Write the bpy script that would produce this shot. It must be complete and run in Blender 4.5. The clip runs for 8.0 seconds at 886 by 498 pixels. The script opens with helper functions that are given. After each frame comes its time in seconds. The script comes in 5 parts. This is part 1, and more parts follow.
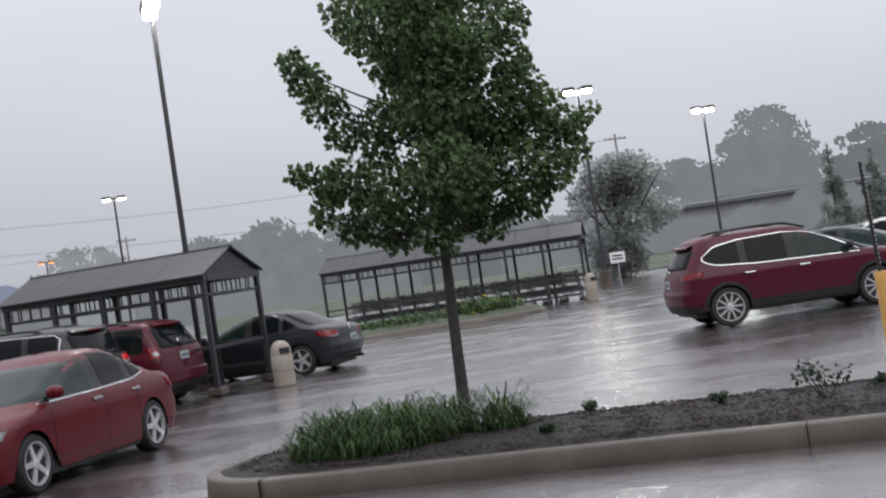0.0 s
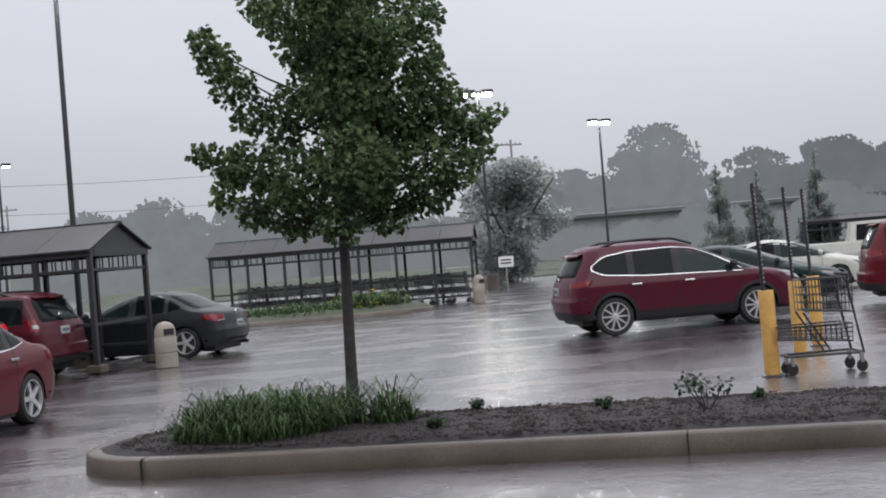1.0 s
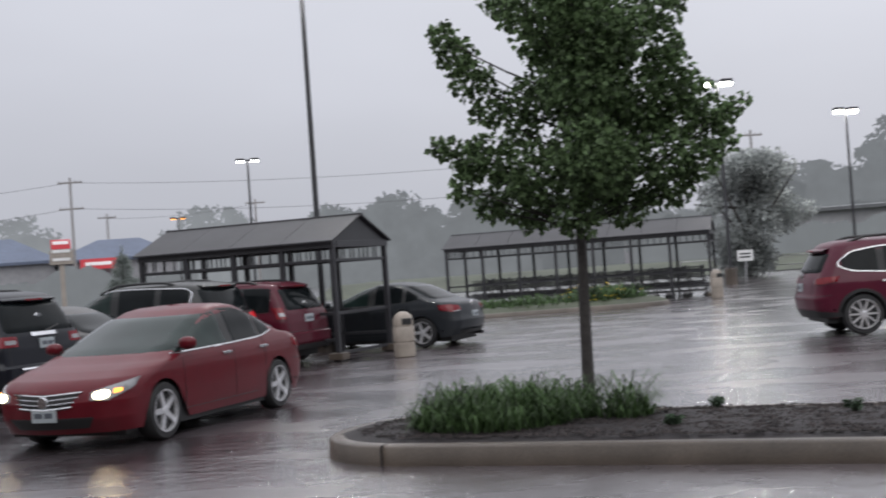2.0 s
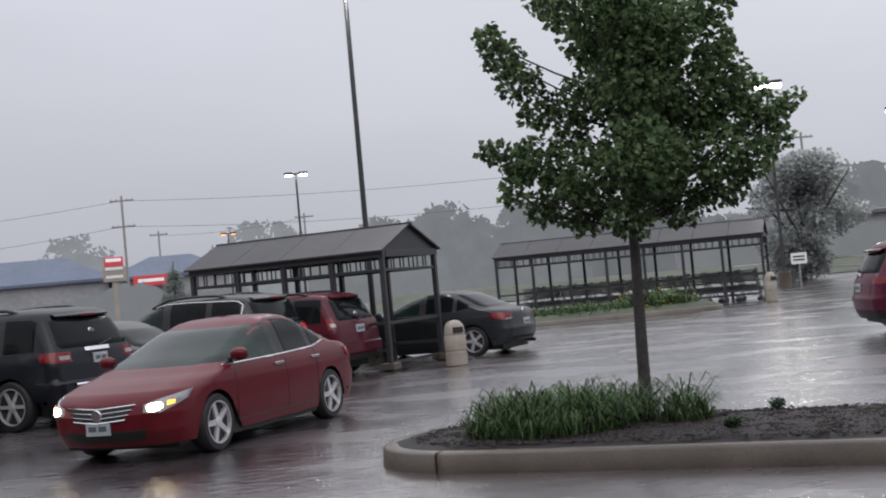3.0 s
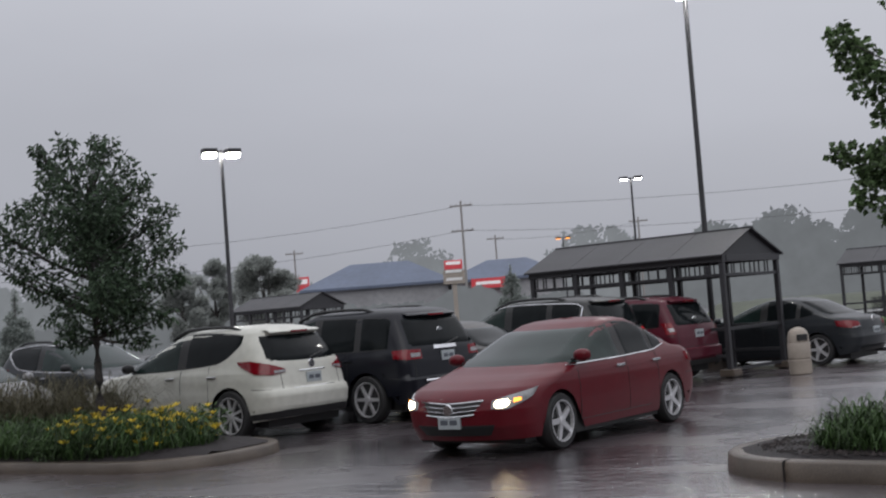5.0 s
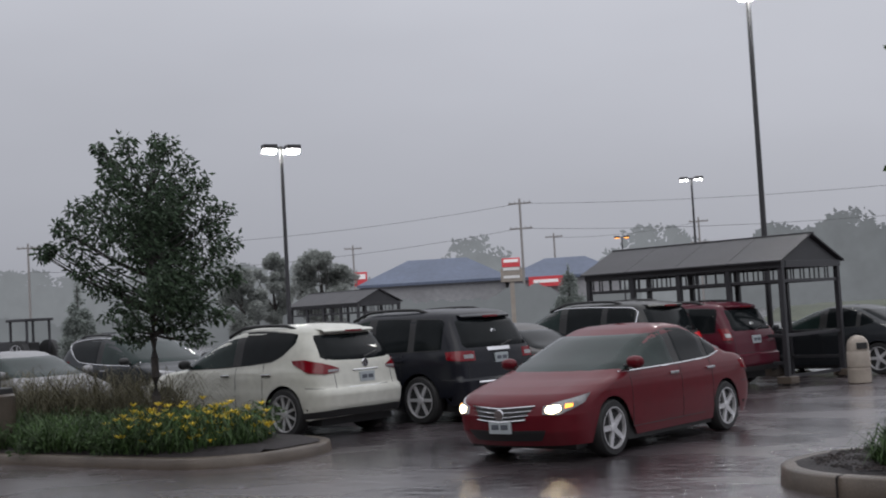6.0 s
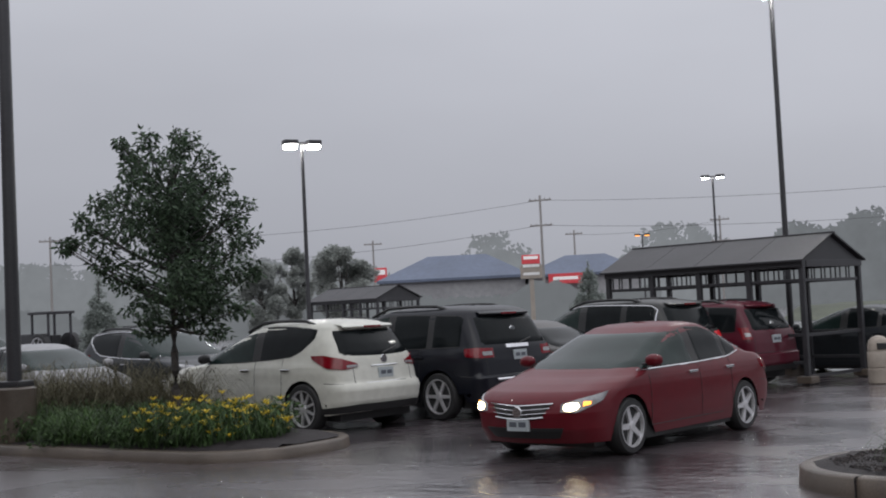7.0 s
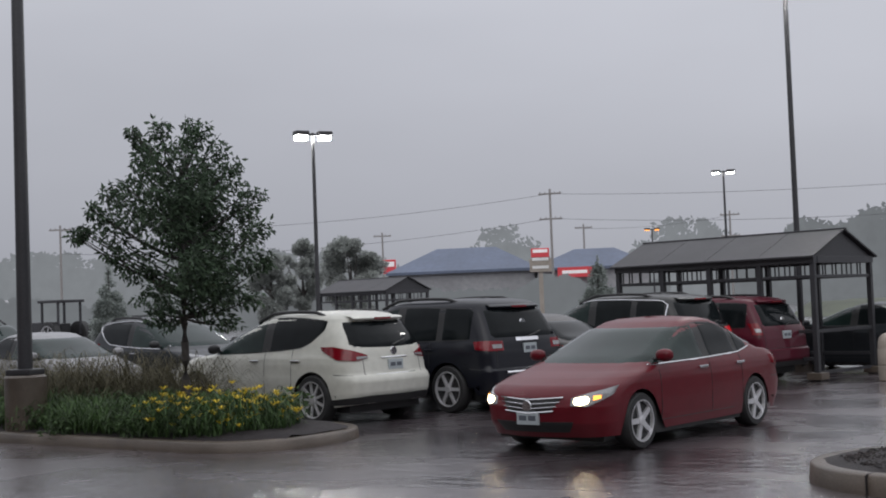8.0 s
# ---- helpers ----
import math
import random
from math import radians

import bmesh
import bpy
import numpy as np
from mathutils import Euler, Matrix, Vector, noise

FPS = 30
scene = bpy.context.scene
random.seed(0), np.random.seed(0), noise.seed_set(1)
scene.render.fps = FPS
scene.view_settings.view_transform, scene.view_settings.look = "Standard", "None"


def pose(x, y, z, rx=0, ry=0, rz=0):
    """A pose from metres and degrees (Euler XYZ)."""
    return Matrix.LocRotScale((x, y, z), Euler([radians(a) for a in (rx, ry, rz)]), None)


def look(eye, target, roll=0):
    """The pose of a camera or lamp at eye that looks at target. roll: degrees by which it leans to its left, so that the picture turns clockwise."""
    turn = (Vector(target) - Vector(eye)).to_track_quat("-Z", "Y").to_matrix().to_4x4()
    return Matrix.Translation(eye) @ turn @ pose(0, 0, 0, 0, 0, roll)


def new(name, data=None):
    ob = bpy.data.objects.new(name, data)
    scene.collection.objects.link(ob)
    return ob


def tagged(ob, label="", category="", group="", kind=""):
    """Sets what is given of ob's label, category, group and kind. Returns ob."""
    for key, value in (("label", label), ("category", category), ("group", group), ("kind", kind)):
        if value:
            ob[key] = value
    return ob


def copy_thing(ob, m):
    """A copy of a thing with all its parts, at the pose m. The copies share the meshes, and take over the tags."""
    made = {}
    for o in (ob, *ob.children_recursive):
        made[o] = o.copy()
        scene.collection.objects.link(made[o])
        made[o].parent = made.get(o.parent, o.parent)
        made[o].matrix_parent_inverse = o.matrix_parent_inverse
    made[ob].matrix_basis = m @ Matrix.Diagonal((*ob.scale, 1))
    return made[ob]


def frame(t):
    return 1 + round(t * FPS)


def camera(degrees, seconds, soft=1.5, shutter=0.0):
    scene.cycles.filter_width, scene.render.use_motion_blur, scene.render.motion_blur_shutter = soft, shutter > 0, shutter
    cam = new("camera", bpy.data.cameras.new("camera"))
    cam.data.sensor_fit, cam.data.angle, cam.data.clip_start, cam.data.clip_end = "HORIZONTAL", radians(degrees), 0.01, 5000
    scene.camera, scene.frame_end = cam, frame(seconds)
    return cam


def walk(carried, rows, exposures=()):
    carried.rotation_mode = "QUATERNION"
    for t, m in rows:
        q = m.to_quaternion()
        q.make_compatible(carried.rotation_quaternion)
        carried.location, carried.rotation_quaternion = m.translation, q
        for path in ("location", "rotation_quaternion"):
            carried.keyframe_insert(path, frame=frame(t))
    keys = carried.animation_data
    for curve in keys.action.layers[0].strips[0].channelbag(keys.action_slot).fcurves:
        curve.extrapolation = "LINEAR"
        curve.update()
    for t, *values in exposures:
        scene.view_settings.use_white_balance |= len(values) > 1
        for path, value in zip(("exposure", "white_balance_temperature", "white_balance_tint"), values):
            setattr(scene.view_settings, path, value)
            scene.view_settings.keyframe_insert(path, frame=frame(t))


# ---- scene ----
def aim(x, y, z, yaw, pitch, roll):
    """A camera pose: yaw to the left of +Y, pitch upwards, roll, in degrees."""
    return pose(x, y, z, 90 + pitch, 0, yaw) @ pose(0, 0, 0, 0, 0, roll)


# camera and its walk
cam = camera(39.2, 8.0, soft=1.9, shutter=0.55)
walk(cam, [
    (0, aim(0.157, -0.157, 1.709, -10.10, 1.16, -8.49)),
    (0.5, aim(0.110, -0.182, 1.691, -12.02, 0.00, -6.70)),
    (1, aim(0.041, -0.185, 1.689, -15.19, 0.43, -4.56)),
    (1.5, aim(0.035, -0.214, 1.702, -10.50, 1.16, -3.88)),
    (2, aim(0.015, -0.132, 1.692, -4.48, 0.89, -4.07)),
    (3.3, aim(0.002, 0.010, 1.635, -1.29, 1.73, -5.39)),
    (3.5, aim(0.000, 0.002, 1.642, 0.00, 1.85, -5.29)),
    (4, aim(0.002, 0.022, 1.637, 1.30, 2.89, -5.67)),
    (4.5, aim(-0.090, -0.107, 1.624, 9.08, 3.70, -5.15)),
    (5, aim(-0.090, -0.230, 1.634, 12.91, 3.03, -4.29)),
    (5.2, aim(-0.060, -0.225, 1.655, 13.33, 2.58, -4.08)),
    (6.3, aim(-0.030, -0.223, 1.728, 15.97, 3.17, -3.11)),
    (6.5, aim(-0.035, -0.215, 1.731, 15.77, 3.18, -3.05)),
    (7, aim(-0.020, -0.235, 1.724, 16.54, 2.90, -2.73)),
    (7.5, aim(-0.050, -0.238, 1.721, 17.21, 2.77, -2.16)),
    (8, aim(-0.049, -0.234, 1.727, 16.97, 2.57, -2.14)),
], exposures=[(0, 0.3), (1, 0.3), (2, 0.25), (3.5, 0.17), (4.5, -0.05), (5, -0.09), (6.5, -0.08), (8, -0.04)])

# ---- world, sun, exposure ----
world = bpy.data.worlds.new("overcast_sky")
scene.world = world
world.use_nodes = True
wt = world.node_tree
wt.nodes.clear()


def wnode(kind, **values):
    n = wt.nodes.new(kind)
    for k, v in values.items():
        n.inputs[k].default_value = v
    return n


w_out = wt.nodes.new("ShaderNodeOutputWorld")
w_bg = wnode("ShaderNodeBackground", Strength=1.0)
w_sky = wt.nodes.new("ShaderNodeTexSky")
w_sky.sky_type = "NISHITA"
w_sky.sun_disc = False
w_sky.sun_elevation = radians(40)
w_sky.sun_rotation = radians(30)
w_sky.dust_density = 5.0
w_tc = wt.nodes.new("ShaderNodeTexCoord")
w_sep = wt.nodes.new("ShaderNodeSeparateXYZ")
w_ramp = wt.nodes.new("ShaderNodeValToRGB")
w_ramp.color_ramp.elements[0].position = 0.0
w_ramp.color_ramp.elements[0].color = (0.40, 0.412, 0.465, 1)
w_ramp.color_ramp.elements[1].position = 1.0
w_ramp.color_ramp.elements[1].color = (1.42, 1.44, 1.54, 1)
mid = w_ramp.color_ramp.elements.new(0.22)
mid.color = (0.55, 0.565, 0.63, 1)
high = w_ramp.color_ramp.elements.new(0.45)
high.color = (0.86, 0.88, 0.96, 1)
w_noise = wnode("ShaderNodeTexNoise", Scale=1.6, Detail=4.0, Roughness=0.5)
w_map = wt.nodes.new("ShaderNodeMapping")
w_map.inputs["Scale"].default_value = (1, 1, 3)
w_rng = wnode("ShaderNodeMapRange")
w_rng.inputs["To Min"].default_value = 0.82
w_rng.inputs["To Max"].default_value = 1.18
w_mul = wt.nodes.new("ShaderNodeVectorMath")
w_mul.operation = "SCALE"
w_mix = wt.nodes.new("ShaderNodeMix")
w_mix.data_type = "RGBA"
w_mix.inputs["Factor"].default_value = 0.93
w_hs = wnode("ShaderNodeHueSaturation", Saturation=0.3, Value=0.06)
wl = wt.links.new
wl(w_tc.outputs["Generated"], w_sep.inputs[0])
wl(w_sep.outputs["Z"], w_ramp.inputs[0])
wl(w_tc.outputs["Generated"], w_map.inputs[0])
wl(w_map.outputs[0], w_noise.inputs[0])
wl(w_noise.outputs[0], w_rng.inputs[0])
wl(w_ramp.outputs[0], w_mul.inputs[0])
w_side = wnode("ShaderNodeMapRange")
w_side.inputs["From Min"].default_value = -0.6
w_side.inputs["From Max"].default_value = 0.6
w_side.inputs["To Min"].default_value = 0.93
w_side.inputs["To Max"].default_value = 1.06
w_prod = wt.nodes.new("ShaderNodeMath")
w_prod.operation = "MULTIPLY"
wl(w_sep.outputs["X"], w_side.inputs[0])
wl(w_side.outputs[0], w_prod.inputs[0])
wl(w_rng.outputs[0], w_prod.inputs[1])
wl(w_prod.outputs[0], w_mul.inputs["Scale"])
wl(w_sky.outputs[0], w_hs.inputs["Color"])
wl(w_hs.outputs[0], w_mix.inputs["A"])
wl(w_mul.outputs[0], w_mix.inputs["B"])
wl(w_mix.outputs["Result"], w_bg.inputs["Color"])
wl(w_bg.outputs[0], w_out.inputs[0])

sun = new("sun", bpy.data.lights.new("sun", "SUN"))
sun.data.energy = 0.5
sun.data.angle = radians(40)
sun.data.color = (1.0, 0.98, 0.95)
sun.matrix_world = look((10, -30, 40), (0, 20, 0))

# ---- materials ----


def mat(name, color, rough=0.5, metal=0.0, coat=0.0, grain=0.0, scale=20.0, stain=0.0, stain_scale=1.5, bump=0.0,
        bump_scale=60.0, emit=0.0, emit_color=None, per_object=0.0, per_island=0.0, trans=0.0, rough_var=0.0, coat_rough=0.05, spec=0.5, thin=0.0):
    m = bpy.data.materials.new(name)
    m.use_nodes = True
    nt = m.node_tree
    b = nt.nodes["Principled BSDF"]
    b.inputs["Roughness"].default_value = rough
    b.inputs["Metallic"].default_value = metal
    b.inputs["Coat Weight"].default_value = coat
    b.inputs["Coat Roughness"].default_value = coat_rough
    b.inputs["Specular IOR Level"].default_value = spec
    b.inputs["Transmission Weight"].default_value = trans
    rgb = nt.nodes.new("ShaderNodeRGB")
    rgb.outputs[0].default_value = (*color, 1)
    col = rgb.outputs[0]
    tc = nt.nodes.new("ShaderNodeTexCoord")

    def noise_tex(s, detail=4):
        n = nt.nodes.new("ShaderNodeTexNoise")
        n.inputs["Scale"].default_value = s
        n.inputs["Detail"].default_value = detail
        nt.links.new(tc.outputs["Object"], n.inputs["Vector"])
        return n.outputs[0]

    def scaled(col, fac, lo, hi):
        r = nt.nodes.new("ShaderNodeMapRange")
        r.inputs["From Min"].default_value = 0.25
        r.inputs["From Max"].default_value = 0.75
        r.inputs["To Min"].default_value = lo
        r.inputs["To Max"].default_value = hi
        nt.links.new(fac, r.inputs[0])
        v = nt.nodes.new("ShaderNodeVectorMath")
        v.operation = "SCALE"
        nt.links.new(col, v.inputs[0])
        nt.links.new(r.outputs[0], v.inputs["Scale"])
        return v.outputs[0]

    if grain:
        col = scaled(col, noise_tex(scale), 1 - grain, 1 + grain)
    if stain:
        col = scaled(col, noise_tex(stain_scale, 5), 1 - stain, 1 + stain)
    if per_object:
        oi = nt.nodes.new("ShaderNodeObjectInfo")
        col = scaled(col, oi.outputs["Random"], 1 - per_object, 1 + per_object)
    if per_island:
        ge = nt.nodes.new("ShaderNodeNewGeometry")
        col = scaled(col, ge.outputs["Random Per Island"], 1 - per_island, 1 + per_island)
    nt.links.new(col, b.inputs["Base Color"])
    if rough_var:
        r = nt.nodes.new("ShaderNodeMapRange")
        r.inputs["From Min"].default_value = 0.3
        r.inputs["From Max"].default_value = 0.7
        r.inputs["To Min"].default_value = max(0.02, rough - rough_var)
        r.inputs["To Max"].default_value = rough + rough_var
        nt.links.new(noise_tex(stain_scale * 1.7, 4), r.inputs[0])
        nt.links.new(r.outputs[0], b.inputs["Roughness"])
    if bump:
        bp = nt.nodes.new("ShaderNodeBump")
        bp.inputs["Strength"].default_value = bump
        bp.inputs["Distance"].default_value = 0.01
        nt.links.new(noise_tex(bump_scale, 3), bp.inputs["Height"])
        nt.links.new(bp.outputs[0], b.inputs["Normal"])
    if thin:
        tl = nt.nodes.new("ShaderNodeBsdfTranslucent")
        mx = nt.nodes.new("ShaderNodeMixShader")
        mx.inputs[0].default_value = thin
        nt.links.new(col, tl.inputs["Color"])
        nt.links.new(b.outputs[0], mx.inputs[1])
        nt.links.new(tl.outputs[0], mx.inputs[2])
        nt.links.new(mx.outputs[0], nt.nodes["Material Output"].inputs["Surface"])
    if emit:
        b.inputs["Emission Color"].default_value = (*(emit_color or color), 1)
        b.inputs["Emission Strength"].default_value = emit
    return m


M_ASPHALT = mat("wet_asphalt", (0.084, 0.070, 0.076), 0.3, spec=0.7, coat=0.5, coat_rough=0.22, grain=0.35, scale=70, stain=0.4, stain_scale=0.35)


def wet_surface(m):
    """Rain film: rough where it drains, smooth in puddles, with ripples and coarse aggregate."""
    nt = m.node_tree
    b = nt.nodes["Principled BSDF"]
    tc = nt.nodes.new("ShaderNodeTexCoord")

    def tex(scale, detail, stretch=(1, 1, 1)):
        mp = nt.nodes.new("ShaderNodeMapping")
        mp.inputs["Scale"].default_value = stretch
        mp.inputs["Rotation"].default_value = (0, 0, radians(29))
        n = nt.nodes.new("ShaderNodeTexNoise")
        n.inputs["Scale"].default_value = scale
        n.inputs["Detail"].default_value = detail
        nt.links.new(tc.outputs["Object"], mp.inputs[0])
        nt.links.new(mp.outputs[0], n.inputs["Vector"])
        return n.outputs[0]

    def remap(src, a0, a1, lo, hi):
        r = nt.nodes.new("ShaderNodeMapRange")
        for key, v in (("From Min", a0), ("From Max", a1), ("To Min", lo), ("To Max", hi)):
            r.inputs[key].default_value = v
        nt.links.new(src, r.inputs[0])
        return r.outputs[0]

    pools = tex(0.7, 6, (0.7, 1.1, 1))
    nt.links.new(remap(pools, 0.36, 0.64, 0.13, 0.34), b.inputs["Roughness"])
    nt.links.new(remap(pools, 0.4, 0.6, 0.07, 0.2), b.inputs["Coat Roughness"])
    nt.links.new(remap(pools, 0.4, 0.6, 1.0, 0.8), b.inputs["Coat Weight"])
    prev = None
    for scale, strength, dist, detail in ((3.0, 0.24, 0.03, 3), (9.0, 0.24, 0.02, 3), (22.0, 0.46, 0.012, 3), (110.0, 0.45, 0.004, 2)):
        bp = nt.nodes.new("ShaderNodeBump")
        bp.inputs["Strength"].default_value = strength
        bp.inputs["Distance"].default_value = dist
        nt.links.new(tex(scale, detail), bp.inputs["Height"])
        if prev is not None:
            nt.links.new(prev, bp.inputs["Normal"])
        prev = bp.outputs[0]
    # run-off rippling round the end of the planting island
    mp = nt.nodes.new("ShaderNodeMapping")
    mp.inputs["Scale"].default_value = (1 / 4.6, 1 / 3.6, 0.2)
    mp.inputs["Location"].default_value = (2.6 / 4.6, -13.2 / 3.6, 0)
    gd = nt.nodes.new("ShaderNodeTexGradient")
    gd.gradient_type = "SPHERICAL"
    nt.links.new(tc.outputs["Object"], mp.inputs[0])
    nt.links.new(mp.outputs[0], gd.inputs[0])
    bp = nt.nodes.new("ShaderNodeBump")
    bp.inputs["Distance"].default_value = 0.03
    nt.links.new(remap(gd.outputs["Fac"], 0.0, 0.5, 0.0, 0.55), bp.inputs["Strength"])
    nt.links.new(tex(3.2, 1.5, (1.0, 2.2, 1)), bp.inputs["Height"])
    nt.links.new(prev, bp.inputs["Normal"])
    prev = bp.outputs[0]
    nt.links.new(prev, b.inputs["Normal"])
    nt.links.new(prev, b.inputs["Coat Normal"])


wet_surface(M_ASPHALT)
M_KERB = mat("kerb_concrete", (0.092, 0.073, 0.058), 0.33, grain=0.2, scale=60, stain=0.4, stain_scale=1.6, bump=0.5, bump_scale=120)
M_CONC = mat("concrete", (0.30, 0.26, 0.22), 0.5, grain=0.12, scale=50, stain=0.18, stain_scale=3, bump=0.4, bump_scale=90)
M_MULCH = mat("mulch", (0.026, 0.022, 0.023), 0.7, spec=0.3, grain=0.5, scale=40, stain=0.3, stain_scale=4, bump=1.0, bump_scale=45)
M_CHIP = mat("mulch_chip", (0.033, 0.026, 0.025), 0.6, spec=0.25, per_island=0.6, bump=0.4)
M_STEEL = mat("dark_painted_steel", (0.033, 0.033, 0.037), 0.4, grain=0.2, scale=30, stain=0.2, bump=0.1, bump_scale=80)
M_ROOF = mat("bronze_roof_panel", (0.036, 0.035, 0.039), 0.5, spec=0.35, grain=0.12, scale=14, stain=0.22, stain_scale=1.2, bump=0.15, bump_scale=9)
M_GALV = mat("galvanised_steel", (0.45, 0.45, 0.46), 0.45, metal=0.9, grain=0.15, scale=40)
M_CHROME = mat("chrome", (0.75, 0.75, 0.77), 0.12, metal=1.0)
M_RUBBER = mat("tyre_rubber", (0.018, 0.018, 0.019), 0.65, grain=0.2, scale=60, bump=0.3, bump_scale=150)
M_RIM = mat("alloy_rim", (0.66, 0.66, 0.68), 0.28, metal=0.5, grain=0.1, scale=20)
M_BLACK = mat("black_plastic", (0.014, 0.014, 0.015), 0.55, grain=0.15, scale=60, bump=0.15, bump_scale=200)
M_GLASS = mat("tinted_car_glass", (0.008, 0.010, 0.011), 0.05, spec=0.1, stain=0.3, stain_scale=4, bump=0.05, bump_scale=60)
M_SHIELD = mat("windscreen_glass", (0.016, 0.027, 0.025), 0.05, spec=0.15, stain=0.35, stain_scale=3, bump=0.05, bump_scale=50)
M_REDLIGHT = mat("red_tail_lens", (0.16, 0.004, 0.010), 0.12, spec=0.25, coat=0.3, grain=0.3, scale=40)
M_REDLIT = mat("lit_tail_lens", (0.30, 0.008, 0.014), 0.15, coat=0.3, emit=0.22, emit_color=(1, 0.02, 0.03))
M_CLEARLIGHT = mat("clear_lamp_lens", (0.25, 0.25, 0.26), 0.12, coat=1.0, grain=0.25, scale=40)
M_HEADLIT = mat("lit_headlamp", (1, 0.9, 0.7), 0.2, emit=14.0, emit_color=(1.0, 0.80, 0.48))
M_AMBER = mat("amber_lens", (0.9, 0.3, 0.04), 0.2, emit=3.0, emit_color=(1.0, 0.36, 0.05))
M_PLATE = mat("number_plate", (0.38, 0.42, 0.44), 0.4, grain=0.1, scale=30)
M_PLATEBAR = mat("plate_bar", (0.09, 0.10, 0.12), 0.5)
M_YELLOW = mat("yellow_bollard_sleeve", (0.66, 0.38, 0.11), 0.45, grain=0.1, scale=25, stain=0.18, stain_scale=5, bump=0.2)
M_WHITE = mat("white_painted", (0.75, 0.75, 0.74), 0.4, grain=0.05, scale=20, stain=0.1)
M_LAMP = mat("lamp_lens", (1, 1, 1), 0.2, emit=150.0, emit_color=(1.0, 0.98, 0.93))
M_LAMPDIM = mat("lamp_lens_far", (1, 1, 1), 0.2, emit=40.0, emit_color=(1.0, 0.98, 0.95))
M_BARK = mat("tree_bark", (0.04, 0.035, 0.033), 0.7, grain=0.35, scale=25, stain=0.3, stain_scale=6, bump=0.8, bump_scale=50)
M_LEAF = mat("maple_leaf", (0.115, 0.172, 0.08), 0.5, per_island=0.6, grain=0.2, scale=3, thin=0.5, spec=0.3)
M_LEAF2 = mat("narrow_leaf", (0.06, 0.092, 0.056), 0.5, per_island=0.5, thin=0.4, spec=0.3)
M_LEAF3 = mat("groundcover_leaf", (0.065, 0.105, 0.045), 0.5, per_island=0.5, thin=0.35, spec=0.3)
# far foliage and needles: base colours lifted to imitate rain haze
M_FARLEAF = mat("haze_paled_foliage", (0.38, 0.40, 0.39), 0.8, thin=0.8, spec=0.1, per_island=0.25, stain=0.3, stain_scale=0.3)
M_HAZELEAF = mat("haze_paled_foliage_far", (0.38, 0.40, 0.38), 0.8, thin=0.7, spec=0.1, per_island=0.2, stain=0.2, stain_scale=0.3)
M_CONIFER = mat("haze_paled_needles", (0.30, 0.33, 0.31), 0.8, per_island=0.3, thin=0.6, spec=0.1)
M_BLADE = mat("lily_blade", (0.056, 0.100, 0.034), 0.5, per_island=0.6, thin=0.25, spec=0.3)
M_DRYBLADE = mat("dry_grass_blade", (0.10, 0.092, 0.060), 0.7, per_island=0.5, thin=0.25, spec=0.2)
M_FLOWER = mat("yellow_lily", (0.80, 0.60, 0.05), 0.5, per_island=0.2)
M_GRASS = mat("wet_grass", (0.065, 0.075, 0.048), 0.7, grain=0.4, scale=30, stain=0.3, stain_scale=0.5, bump=0.6, bump_scale=30)
# pole wood greyed and lightened to imitate haze at its distance
M_WOOD = mat("haze_paled_pole_wood", (0.28, 0.265, 0.255), 0.7, grain=0.25, scale=12)
# roof blue muted to imitate haze over the far buildings
M_BLUEROOF = mat("blue_metal_roof", (0.115, 0.14, 0.20), 0.6, grain=0.1, scale=2, stain=0.15, stain_scale=0.2)
M_BEIGE = mat("beige_brick", (0.33, 0.29, 0.25), 0.7, grain=0.15, scale=3, stain=0.15, stain_scale=0.3)
# wall grey lightened towards the haze tone
M_GREYWALL = mat("haze_toned_wall", (0.29, 0.29, 0.30), 0.7, grain=0.12, scale=2, stain=0.2, stain_scale=0.2)
M_REDSIGN = mat("red_lit_sign", (0.5, 0.05, 0.06), 0.4, emit=0.12, emit_color=(1, 0.10, 0.13))
M_WHITESIGN = mat("white_lit_sign", (0.9, 0.85, 0.85), 0.4, emit=0.14, emit_color=(1, 0.9, 0.9))
M_PURPLESIGN = mat("purple_lit_sign", (0.4, 0.2, 0.8), 0.4, emit=0.2, emit_color=(0.55, 0.3, 1.0))
M_STORE = mat("dark_brown_brick", (0.10, 0.075, 0.06), 0.7, grain=0.2, scale=4, stain=0.2, stain_scale=0.4, bump=0.3, bump_scale=20)
# three strengths of bluish emission imitate haze over the far woods
MIST = [mat("haze_glow_woods", (0.09, 0.10, 0.10), 0.9, spec=0.0, stain=0.25, stain_scale=0.05, grain=0.25, scale=0.35, emit=e, emit_color=(0.80, 0.84, 0.90)) for e in (0.10, 0.135, 0.20)]
# grey in place of black glass, imitating haze; also one far roof
M_FARGLASS = mat("haze_toned_far_grey", (0.13, 0.135, 0.14), 0.3, grain=0.2, scale=1)


def paint(name, color, rough=0.4, metal=0.0):
    return mat(name, color, rough, metal=metal, coat=0.26, spec=0.2, coat_rough=0.05, grain=0.06, scale=8, stain=0.08, stain_scale=2, bump=0.06, bump_scale=90)


P_RED = paint("crimson_car_paint", (0.105, 0.005, 0.011))
P_WINE = paint("wine_red_car_paint", (0.075, 0.006, 0.020))
P_DEEPRED = paint("deep_red_car_paint", (0.072, 0.005, 0.015))
P_WHITE = paint("pearl_white_car_paint", (0.56, 0.56, 0.51))
P_NAVY = paint("dark_navy_car_paint", (0.007, 0.008, 0.013))
P_GREY = paint("grey_car_paint", (0.032, 0.033, 0.033))
